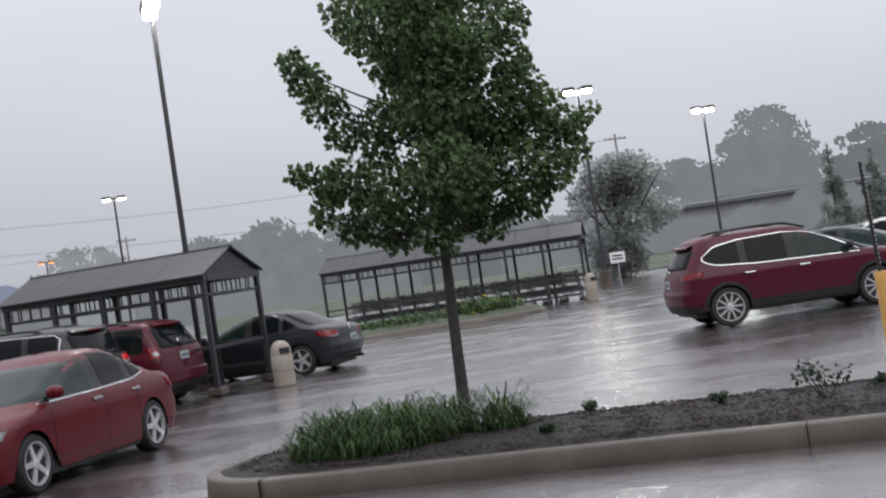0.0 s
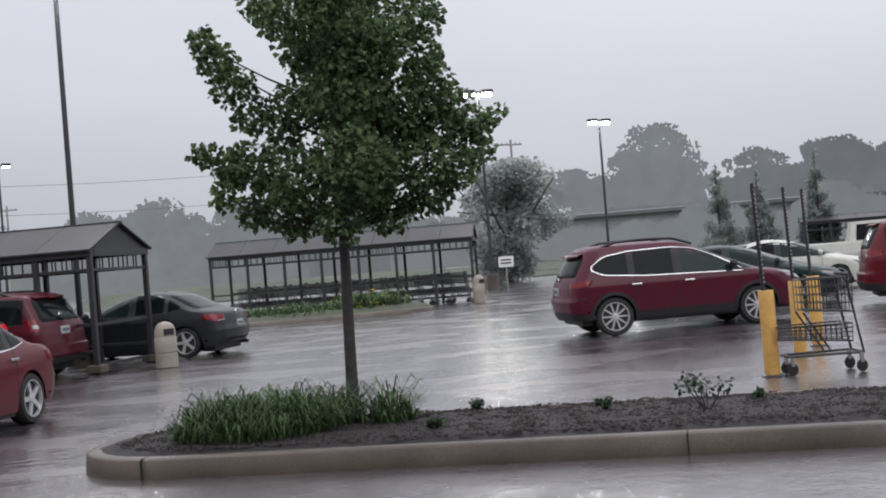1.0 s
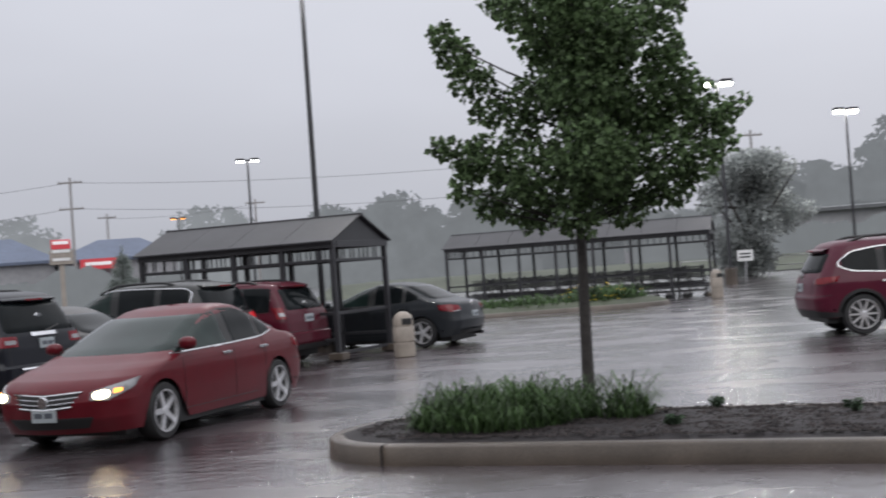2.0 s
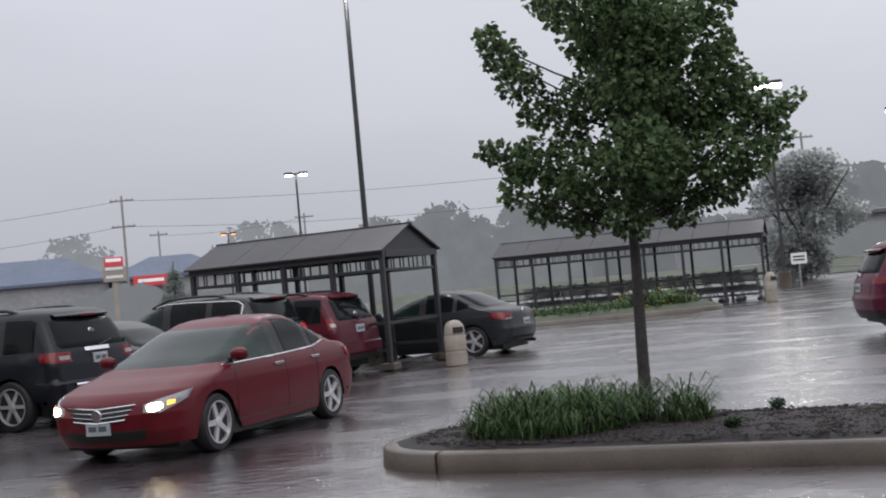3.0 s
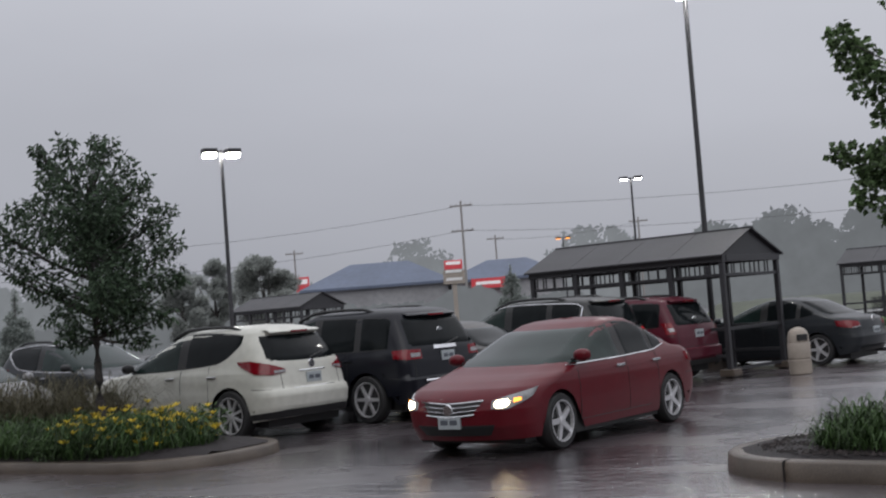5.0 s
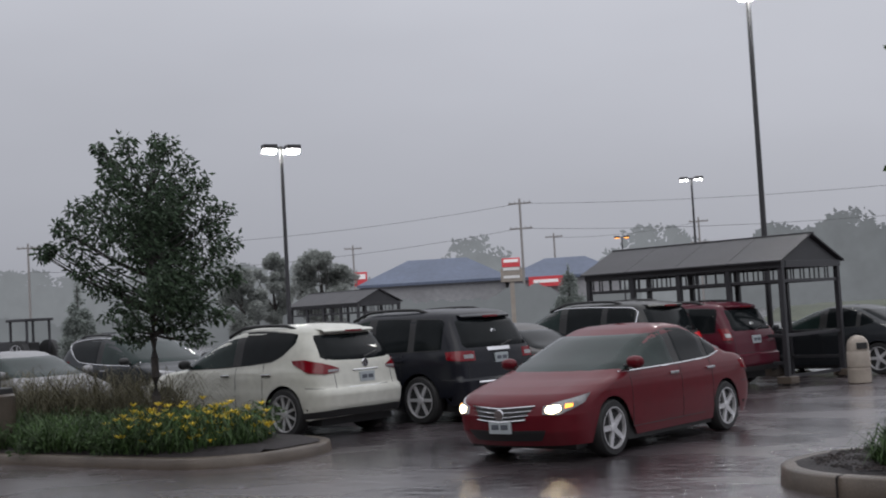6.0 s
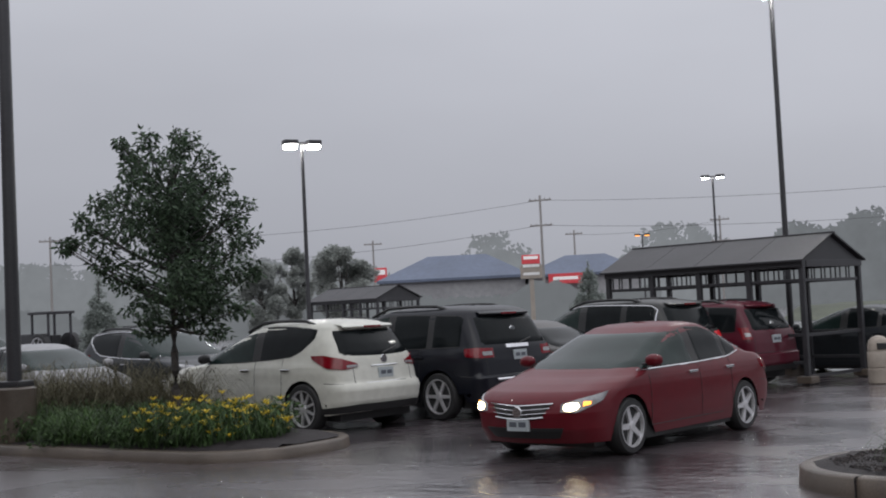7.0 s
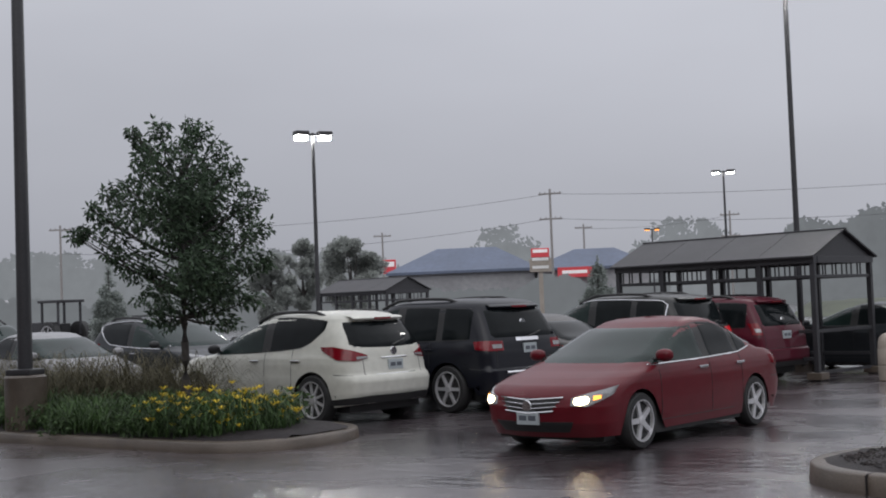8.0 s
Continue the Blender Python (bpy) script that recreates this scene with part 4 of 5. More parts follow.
RED_SUV = variant(BOXY, scale=(0.95, 0.95, 0.94), wb=2.7, xr=0.9, corner_r=0.17, bow_r=0.05, clad=0.42, rack=(0.6, 2.5, 1.60), plate=0.92, badge=1.2,
                  glass=dict(screen=(1.05, 1.555), rear=(1.09, 1.52, 0.86, 0.82), low=[(0.42, 1.09), (1.6, 1.07), (3.25, 1.05)],
                             up=[(0.42, 1.48), (0.52, 1.535), (1.6, 1.57), (2.1, 1.57), (2.45, 1.52), (2.8, 1.36), (3.25, 1.065)], panes=[(0.44, 1.12), (1.18, 2.02), (2.08, 3.23)]),
                  tail=dict(low=[(0.76, 0.93), (0.99, 0.94)], up=[(0.76, 1.16), (0.99, 1.16)], clear=([(0.78, 0.99), (0.90, 0.99)], [(0.78, 1.06), (0.90, 1.06)])))
BIG_SEDAN = variant(SEDAN, scale=(1.04, 1.03, 1.02), xr=1.1, wb=2.82, plate=0.52, bumper_line=0.66, strips=((0.40, 0.7, 0.010),),
                    tail=dict(low=[(0.50, 0.78), (0.80, 0.77), (1.15, 0.86)], up=[(0.50, 0.86), (0.80, 0.93), (1.15, 0.96)], mat=M_REDLIT, clear=([(0.52, 0.765), (0.86, 0.765)], [(0.52, 0.785), (0.86, 0.785)])))
WAGON = variant(CROSSOVER, scale=(1.0, 1.0, 1.04), rack=(0.7, 2.6, 1.65), arch_trim=True, chrome="loop", clad=0.46, mirror=M_BLACK, spokes=10, r=0.36, xr=0.93, wb=2.78, corner_r=0.28, bright_handles=False, strips=(),
                shell=[(0.30, 0.12, 4.74, 0.87), (0.46, 0.03, 4.84, 0.90), (0.64, 0.0, 4.85, 0.915), (0.72, 0.04, 4.82, 0.915), (0.90, 0.08, 4.62, 0.91), (0.97, 0.10, 4.28, 0.895), (1.03, 0.12, 3.85, 0.875),
                       (1.10, 0.16, 3.66, 0.855), (1.27, 0.26, 3.24, 0.81), (1.44, 0.37, 2.84, 0.765), (1.53, 0.42, 2.66, 0.72), (1.585, 0.52, 2.52, 0.655), (1.62, 0.72, 2.3, 0.53), (1.635, 1.08, 2.0, 0.32)],
                belt=1.04, glass=dict(screen=(1.055, 1.51), rear=(1.12, 1.48, 0.82, 0.78),
                                      low=[(0.56, 1.25), (0.75, 1.15), (1.6, 1.085), (3.45, 1.04)], up=[(0.56, 1.29), (0.80, 1.46), (1.3, 1.53), (2.1, 1.55), (2.55, 1.50), (2.98, 1.32), (3.45, 1.055)],
                                      panes=[(0.59, 1.28), (1.33, 2.16), (2.22, 3.43)]),
                tail=dict(low=[(0.62, 0.93), (0.86, 0.93), (1.12, 0.97)], up=[(0.62, 1.02), (0.86, 1.05), (1.12, 1.06)]), handles=(1.38, 2.4), handle_z=0.93, seams=(1.38, 2.2, 3.4), bumper_line=0.70)
DRIVER = variant(SEDAN, chrome="belt", rim=M_RIM, head=variant(SEDAN["head"], lit=((0.56, 0.565), (0.74, 0.655))))

parked(-6.2, 17.5, HEAD + 3, WHITE_SUV, P_WHITE, "pearl white crossover parked beside the flowering island", category="suv")
parked(-4.53, 19.2, HEAD, NAVY_SUV, P_NAVY, "large dark navy suv with chrome bumper strip", category="suv")
parked(-3.42, 21.1, HEAD, BIG_SEDAN, P_BROWNGREY, "bronze-grey sedan parked between two suvs", category="car")
parked(-1.99, 22.9, HEAD, GREY_SUV, P_GREY, "dark grey suv with lit tail lights", category="suv")
parked(-0.72, 24.45, HEAD, RED_SUV, P_DEEPRED, "boxy dark red suv beside the cart shelter", category="suv")
parked(2.8, 27.2, 151, variant(SEDAN, scale=(0.95, 0.98, 0.98), wb=2.65, xr=0.95), P_CHAR, "charcoal compact sedan parked behind the cart shelter")
parked(8.25, 22.25, -7, WAGON, P_WINE, "wine red estate wagon standing on wet asphalt", category="car", group="cars")
parked(-1.37, 17.85, 246, DRIVER, P_RED, "crimson red sedan with headlights on in the aisle", category="car", group="cars")
# cars beyond
parked(12.2, 27.4, -29, SEDAN, paint("dark_green_car_paint", (0.012, 0.03, 0.03)), "dark green sedan parked beyond the wagon", group="far cars")
parked(16.5, 32.5, -29, SEDAN, P_WHITE, "white sedan parked in the next row", group="far cars")
parked(15.5, 23.2, -29, BOXY, P_RED, "bright red suv parked near the corral", category="suv", group="far cars")
parked(-17.0, 22.5, HEAD - 180, SEDAN, P_SILVER, "silver white sedan behind the lamp plinth", group="far cars")
parked(-15.4, 24.5, HEAD - 180, variant(CROSSOVER, chrome="loop"), P_CHAR, "dark crossover parked nose to nose", category="suv", group="far cars")
parked(-22.3, 27.6, HEAD - 180, variant(BOXY, scale=(0.92, 0.96, 0.93), wb=2.65, xr=0.9), P_GREY, "grey hatchback in the row beyond", group="far cars")

# ---- plants ----
LOBED = ((0, 0), (0.12, 0.32), (0.30, 0.30), (0.38, 0.55), (0.58, 0.36), (0.70, 0.26), (0.80, 0.16), (1.0, 0.0))


def leaf_cloud(clumps, count, size, seed, aspect=0.62, droop=0.3, hollow=0.35, lobed=False):
    """Folded leaves scattered through clumps (x, y, z, radius)."""
    rnd = random.Random(seed)
    verts, faces = [], []
    weights = [c[3] ** 2.2 for c in clumps]
    for _ in range(count):
        cx, cy, cz, cr = rnd.choices(clumps, weights)[0]
        d = Vector((rnd.gauss(0, 1), rnd.gauss(0, 1), rnd.gauss(0, 1))).normalized()
        rad = cr * (hollow + (1.04 - hollow) * rnd.random() ** 0.6)
        c = Vector((cx, cy, cz)) + Vector((d.x * rad, d.y * rad, d.z * rad * 0.92))
        s = size * rnd.uniform(0.6, 1.25)
        ax = (d * 0.5 + Vector((rnd.gauss(0.25, 0.6), rnd.gauss(0, 0.6), rnd.gauss(-droop, 0.5)))).normalized()
        sd = ax.cross(Vector((rnd.gauss(0, 1), rnd.gauss(0, 1), rnd.gauss(0, 1)))).normalized() * s * aspect * 0.5
        nn = ax.cross(sd).normalized() * s * rnd.uniform(0.05, 0.2)
        b = len(verts)
        if lobed:
            # five-pointed leaf folded along its midrib
            for sg in (1, -1):
                b = len(verts)
                verts += [c + ax * s * u + (sd * (2 * v * sg) + nn * (2.2 * v)) / aspect for u, v in LOBED]
                faces += [(b, b + i, b + i + 1) for i in range(1, 7)]
            continue
        verts += [c, c + ax * s * 0.45 + sd + nn, c + ax * s, c + ax * s * 0.45 - sd + nn]
        faces += [(b, b + 1, b + 2), (b, b + 2, b + 3)]
    me = bpy.data.meshes.new("crown")
    me.from_pydata(verts, [], faces)
    return me


def mesh_part(name, me, material, parent=None, label="", kind=""):
    me.materials.append(material)
    ob = new(name, me)
    if parent is not None:
        ob.parent = parent
    return tagged(ob, label=label, kind=kind)


def bent(bm, a, b, r0, r1, sag=0.0, seg=8, n=5, wob=0.0, rnd=None):
    a, b = Vector(a), Vector(b)
    pts, radii = [], []
    for i in range(n + 1):
        t = i / n
        q = a.lerp(b, t) + Vector((0, 0, sag * math.sin(math.pi * t)))
        if rnd and 0 < i < n:
            q += Vector((rnd.uniform(-wob, wob), rnd.uniform(-wob, wob), 0))
        pts.append(q)
        radii.append(r0 + (r1 - r0) * t)
    tube(bm, pts, radii, seg)


def near_tree(name, x, y, z0, right, clumps, height, trunk_r, fork, count, size, leaf_m, label, seed, aspect=0.62, lean=0.0, droop=0.3, lobed=False, sprigs=0):
    """clumps: (sideways, height, radius), sideways along the unit vector right."""
    t = thing(name, pose(x, y, z0), label, "tree", "lot trees")
    rnd = random.Random(seed)
    away = Vector((-right.y, right.x, 0))
    pts = []
    for s, h, r in clumps:
        dep = rnd.uniform(-0.55, 0.55) * max(0.25, 1.3 - abs(s))
        p = right * s + away * dep
        pts.append((p.x, p.y, h, r * 0.84))
        if r > 0.4 and abs(s) < 0.6:
            for sg in (-1, 1):
                q = right * (s * 0.8 + rnd.uniform(-0.1, 0.1)) + away * sg * rnd.uniform(0.5, 0.95) * max(0.3, 1 - abs(s) * 0.5)
                pts.append((q.x, q.y, h + rnd.uniform(-0.12, 0.12), r * 0.8))
    # thin shoots standing out of the outer clumps
    for cx, cy, cz, cr in list(pts):
        for _ in range(sprigs):
            d = Vector((cx, cy, (cz - height * 0.55) * 0.8 + rnd.uniform(0.1, 0.9))).normalized() + Vector((rnd.gauss(0, 0.35), rnd.gauss(0, 0.35), rnd.gauss(0.1, 0.3)))
            q = Vector((cx, cy, cz)) + d.normalized() * cr * rnd.uniform(1.0, 1.35)
            pts.append((q.x, q.y, q.z, rnd.uniform(0.08, 0.15)))
    bm = bmesh.new()
    top = right * lean + Vector((0, 0, height * 0.86))
    bent(bm, (0, 0, -0.15), right * lean * 0.3 + Vector((0, 0, fork)), trunk_r, trunk_r * 0.74, n=6, wob=0.003, rnd=rnd, seg=12)
    bent(bm, right * lean * 0.3 + Vector((0, 0, fork)), top, trunk_r * 0.72, 0.015, n=7, wob=0.02, rnd=rnd, seg=9)
    rod(bm, (0, 0, -0.15), (0, 0, 0.06), trunk_r * 1.5, trunk_r * 1.02, 12, caps=False)
    part("trunk", bm, M_BARK, t, "wet dark grey bark", smooth=True)
    for cx, cy, cz, cr in pts:
        bm = bmesh.new()
        st = max(fork * 1.05, min(cz - 0.25 - 0.4 * math.hypot(cx, cy), height * 0.8))
        a = right * lean * (0.3 + 0.7 * (st - fork) / height) + Vector((0, 0, st))
        bent(bm, a, (cx, cy, cz), trunk_r * 0.22, 0.006, sag=-0.05, seg=6, n=4, wob=0.02, rnd=rnd)
        part("branch", bm, M_BARK, t, smooth=True)
    mesh_part("crown", leaf_cloud(pts, count, size, seed, aspect, droop, 0.3, lobed), leaf_m, t, "dense wind-blown green leaves")
    return t


RIGHT1 = Vector((0.965, -0.262, 0))
MAPLE = [(0.05, 4.95, 0.36), (0.42, 4.7, 0.36), (-0.3, 4.62, 0.34), (0.8, 4.3, 0.34), (-0.56, 4.2, 0.34), (0.15, 4.25, 0.5), (0.9, 3.85, 0.34), (0.94, 3.5, 0.27), (-0.18, 3.75, 0.42), (0.4, 3.6, 0.5),
         (-1.2, 3.8, 0.19), (-1.1, 3.6, 0.25), (-0.94, 3.34, 0.27), (-0.78, 3.05, 0.25), (-0.3, 3.12, 0.34), (0.2, 3.0, 0.48), (0.75, 3.0, 0.4), (1.18, 2.98, 0.26), (1.42, 2.8, 0.2), (1.6, 2.86, 0.11), (1.74, 2.92, 0.07),
         (0.98, 3.22, 0.3), (0.62, 2.75, 0.36), (1.05, 2.8, 0.3), (-0.5, 2.85, 0.26), (1.36, 2.58, 0.28), (1.22, 2.34, 0.25), (0.95, 2.1, 0.22), (-1.36, 2.72, 0.12), (-1.22, 2.68, 0.16), (-1.02, 2.56, 0.25), (-0.8, 2.55, 0.32), (-1.05, 2.28, 0.2), (-0.86, 2.08, 0.2), (-0.66, 2.15, 0.3), (-0.3, 2.35, 0.4),
         (0.3, 2.4, 0.46), (0.85, 2.45, 0.36), (-0.42, 1.95, 0.24), (0.05, 1.9, 0.28), (0.48, 1.98, 0.28), (0.75, 2.1, 0.22)]
near_tree("maple_tree", 2.28, 11.89, 0.2, RIGHT1, MAPLE, 5.2, 0.066, 1.75, 24000, 0.064, M_LEAF, "young maple tree with dense dark green leaves", 11, aspect=0.66, lean=0.12, droop=0.45, lobed=True)
RIGHT2 = Vector((0.956, 0.292, 0))
PEAR = [(-0.6, 4.02, 0.13), (-0.55, 3.8, 0.2), (0.08, 4.05, 0.18), (0.3, 3.92, 0.2), (-0.15, 3.65, 0.36), (0.45, 3.6, 0.28), (0.75, 3.35, 0.22), (-0.5, 3.4, 0.3), (0.2, 3.2, 0.5), (0.85, 3.05, 0.26), (-0.6, 3.0, 0.36),
        (-0.97, 3.2, 0.13), (-1.1, 2.95, 0.15), (-1.28, 2.72, 0.13), (-1.42, 2.64, 0.08), (-0.95, 2.65, 0.26), (0.0, 2.7, 0.55), (0.7, 2.7, 0.42), (1.02, 2.62, 0.2), (-0.65, 2.25, 0.36), (0.4, 2.15, 0.48), (0.92, 2.2, 0.26),
        (-0.3, 1.85, 0.36), (0.3, 1.72, 0.36), (0.7, 1.75, 0.26), (-0.2, 1.52, 0.2), (0.52, 1.45, 0.2)]
near_tree("ornamental_tree", -8.62, 15.35, 0.2, RIGHT2, PEAR, 4.2, 0.07, 1.4, 13500, 0.095, M_LEAF2, "young ornamental tree with narrow wind-blown leaves", 12, aspect=0.40, lean=0.0, droop=0.5, sprigs=2)


def blade_clump(name, m, patches, label, category, blade_h, seed, flowers=0, dens=420, width=0.022, blade_m=M_BLADE):
    """A bed of arching strap leaves over ellipses (x, y, rx, ry)."""
    rnd = random.Random(seed)
    verts, faces = [], []
    heads = []
    for px, py, rx, ry in patches:
        for _ in range(int(dens * rx * ry * 3.1)):
            a, q = rnd.uniform(0, 6.283), math.sqrt(rnd.random())
            x, y = px + rx * q * math.cos(a), py + ry * q * math.sin(a)
            h = blade_h * rnd.uniform(0.35, 1.15) * (1 - 0.55 * q * q)
            b = rnd.uniform(0, 6.283)
            d = Vector((math.cos(b), math.sin(b), 0))
            s = Vector((-d.y, d.x, 0)) * width * 0.5
            base = Vector((x, y, 0.15))
            reach = h * rnd.uniform(0.55, 1.7)
            k = len(verts)
            p1, p2, p3 = base + d * reach * 0.25 + Vector((0, 0, h * 0.65)), base + d * reach * 0.65 + Vector((0, 0, h)), base + d * reach + Vector((0, 0, h * rnd.uniform(0.25, 0.85)))
            verts += [base - s, base + s, p1 - s, p1 + s, p2 - s * 0.8, p2 + s * 0.8, p3]
            faces += [(k, k + 1, k + 3, k + 2), (k + 2, k + 3, k + 5, k + 4), (k + 4, k + 5, k + 6)]
            if rnd.random() < flowers:
                heads.append(base + d * reach * 0.3 + Vector((0, 0, h * rnd.uniform(0.95, 1.2))))
    me = bpy.data.meshes.new(name)
    me.from_pydata(verts, [], faces)
    ob = mesh_part(name, me, blade_m, None, label, "stuff")
    ob.matrix_world = m
    tagged(ob, category=category)
    if heads:
        verts, faces = [], []
        for c in heads:
            ph = rnd.uniform(0, 6.28)
            k = len(verts)
            verts.append(c)
            for i in range(6):
                a = ph + i * math.pi / 3
                for rr, zz, da in ((0.035, 0.03, -0.4), (0.075, 0.055, 0), (0.035, 0.03, 0.4)):
                    verts.append(c + Vector((rr * math.cos(a + da), rr * math.sin(a + da), zz)))
                faces.append((k, k + 1 + 3 * i, k + 2 + 3 * i, k + 3 + 3 * i))
        me = bpy.data.meshes.new("lily_flowers")
        me.from_pydata(verts, [], faces)
        f = mesh_part("lily_flowers", me, M_FLOWER, None, "bright yellow daylily blooms over green leaves", "stuff")
        f.matrix_world = m
        tagged(f, category="flowers")
    return ob


blade_clump("lily_clump", ISL1, [(1.66, 1.05, 0.62, 0.55), (2.1, 1.15, 0.44, 0.5), (2.4, 1.6, 0.3, 0.3), (2.98, 1.5, 0.26, 0.24)], "arching green lily leaves round the maple trunk", "plants", 0.44, 21, dens=1500, width=0.013)
blade_clump("lily_bed", ISL2, [(8.2, 1.1, 1.5, 0.85), (9.7, 1.3, 0.75, 0.8), (6.2, 1.2, 1.3, 0.95), (4.0, 1.2, 1.4, 1.0), (2.2, 1.2, 1.0, 0.95)], "dense green daylily leaves in kerbed bed", "plants", 0.5, 22, dens=520, width=0.015)
blade_clump("flowering_lily_bed", ISL2, [(9.35, 1.0, 1.0, 0.75), (10.1, 1.15, 0.6, 0.7)], "green daylilies with many yellow blooms", "plants", 0.5, 23, flowers=0.13, dens=480, width=0.015)
blade_clump("lily_clump", ISL2, [(10.05, 1.05, 0.6, 0.75), (9.2, 0.55, 1.0, 0.35), (7.6, 0.5, 1.0, 0.3)], "low green daylily leaves along the kerb", "plants", 0.52, 26, dens=620, width=0.012)
blade_clump("tall_grass_clump", ISL2, [(7.95, 1.95, 0.7, 0.42), (7.0, 1.9, 0.8, 0.5), (6.1, 1.8, 0.8, 0.6), (5.1, 1.9, 0.7, 0.5), (4.0, 1.9, 0.7, 0.5)], "tall feathery brownish ornamental grass in the bed", "plants", 1.0, 24, dens=1100, width=0.008, blade_m=M_DRYBLADE)
bed = random.Random(31)
cover = []
for _ in range(190):
    bx, by = bed.uniform(0.9, 10.1), bed.uniform(0.12, 1.9)
    if bx > 9.9:
        by = bed.uniform(0.4 + (bx - 9.9) * 0.45, 2.3)
    cover.append((bx, by, bed.uniform(0.2, 0.34) + 0.10 * by, bed.uniform(0.10, 0.24)))
ob = mesh_part("leafy_groundcover", leaf_cloud(cover, 11500, 0.085, 32, 0.5, 0.1, 0.2), M_LEAF3, None, "dense low leafy plants spilling over the kerb", "stuff")
ob.matrix_world = ISL2
tagged(ob, category="plants")
blade_clump("island_grass", ISL3, [(3.5, 1.4, 2.5, 1.1), (6.5, 1.5, 2.5, 1.1), (9.5, 1.5, 2.5, 1.1)], "long wet grass on kerbed island", "plants", 0.45, 25, dens=110, width=0.04)
blade_clump("yellow_shrub", ISL3, [(11.8, 1.5, 1.2, 1.0), (12.6, 1.6, 0.9, 0.9)], "low yellow-green flowering plants at island end", "plants", 0.6, 26, flowers=0.06, dens=150, width=0.04)


def small_shrub(x, y, h, seed):
    t = thing("small_shrub", pose(x, y, 0.2), "small sparse leafy shrub in mulch", "shrub", "island shrubs")
    rnd = random.Random(seed)
    cl = []
    for i in range(5):
        e = (rnd.uniform(-0.5, 0.5) * h, rnd.uniform(-0.5, 0.5) * h, h * rnd.uniform(0.5, 0.95))
        bm = bmesh.new()
        rod(bm, (0, 0, -0.05), e, 0.008, 0.004, 6)
        part("stem", bm, M_BARK, t)
        cl.append((*e, h * 0.22))
    mesh_part("leaves", leaf_cloud(cl, 160, 0.05, seed), M_LEAF2, t)


for x, y, h, s in ((4.99, 9.7, 0.32, 1), (4.3, 10.35, 0.10, 2), (2.72, 10.4, 0.09, 3), (5.6, 9.9, 0.08, 4), (3.4, 11.4, 0.08, 5)):
    small_shrub(x, y, h, s)


# ---- lot furniture ----
def litter_bin(x, y, h, label):
    t = thing("litter_bin", pose(x, y, 0, 0, 0, 20), label, "litter bin", "litter bins")
    bm = bmesh.new()
    lathe(bm, [(0.195, 0), (0.215, 0.02), (0.215, h * 0.30), (0.205, h * 0.31), (0.205, h * 0.34), (0.215, h * 0.35), (0.215, h * 0.66), (0.2, h * 0.68)], 28)
    part("body", bm, M_CONC, t, "tan exposed-aggregate concrete body", smooth=True)
    bm = bmesh.new()
    lathe(bm, [(0.205, h * 0.685), (0.2, h * 0.8), (0.175, h * 0.9), (0.11, h * 0.975), (0.03, h)], 28)
    part("dome_lid", bm, M_CONC, t, "domed lid", smooth=True)
    part("flap", boxed(-0.1, 0.1, -0.218, -0.16, h * 0.72, h * 0.85, bevel=0.01), M_BLACK, t, "dark opening flap")


litter_bin(1.05, 24.5, 0.9, "tan concrete litter bin beside the cart shelter")
litter_bin(12.75, 42.2, 1.0, "tan concrete litter bin beside far shelter")


def bollard(x, y, lean, label):
    t = thing("bollard", pose(x, y, 0, 0, lean, 0), label, "bollard", "yellow bollards")
    bm = bmesh.new()
    lathe(bm, [(0.092, 0), (0.092, 1.0), (0.088, 1.012), (0.06, 1.014), (0.055, 0.99)], 20)
    part("sleeve", bm, M_YELLOW, t, "scuffed yellow plastic sleeve", smooth=True)
    bm = bmesh.new()
    lathe(bm, [(0.13, -0.01), (0.13, 0.02), (0.1, 0.03)], 20)
    part("collar", bm, M_ASPHALT, t, smooth=True)
    bm = bmesh.new()
    rod(bm, (0.0, 0.05, 1.0), (-0.03, 0.05, 2.28), 0.024, 0.022, 10)
    part("sign_post", bm, M_STEEL, t, "thin black post with pale specks", smooth=True)
    # white speckle of the post, laid on as small pale metal chips
    for i in range(22):
        part("post_hole", boxed(-0.002 - 0.03 * i / 22, 0.016 - 0.03 * i / 22, 0.022, 0.030, 1.1 + i * 0.052, 1.122 + i * 0.052), M_GALV, t)


bollard(7.49, 12.95, -0.5, "yellow sleeved bollard with thin black post")
bollard(8.94, 14.72, -0.5, "yellow sleeved bollard with thin black post")
bollard(9.86, 15.77, -0.5, "yellow sleeved bollard with thin black post")


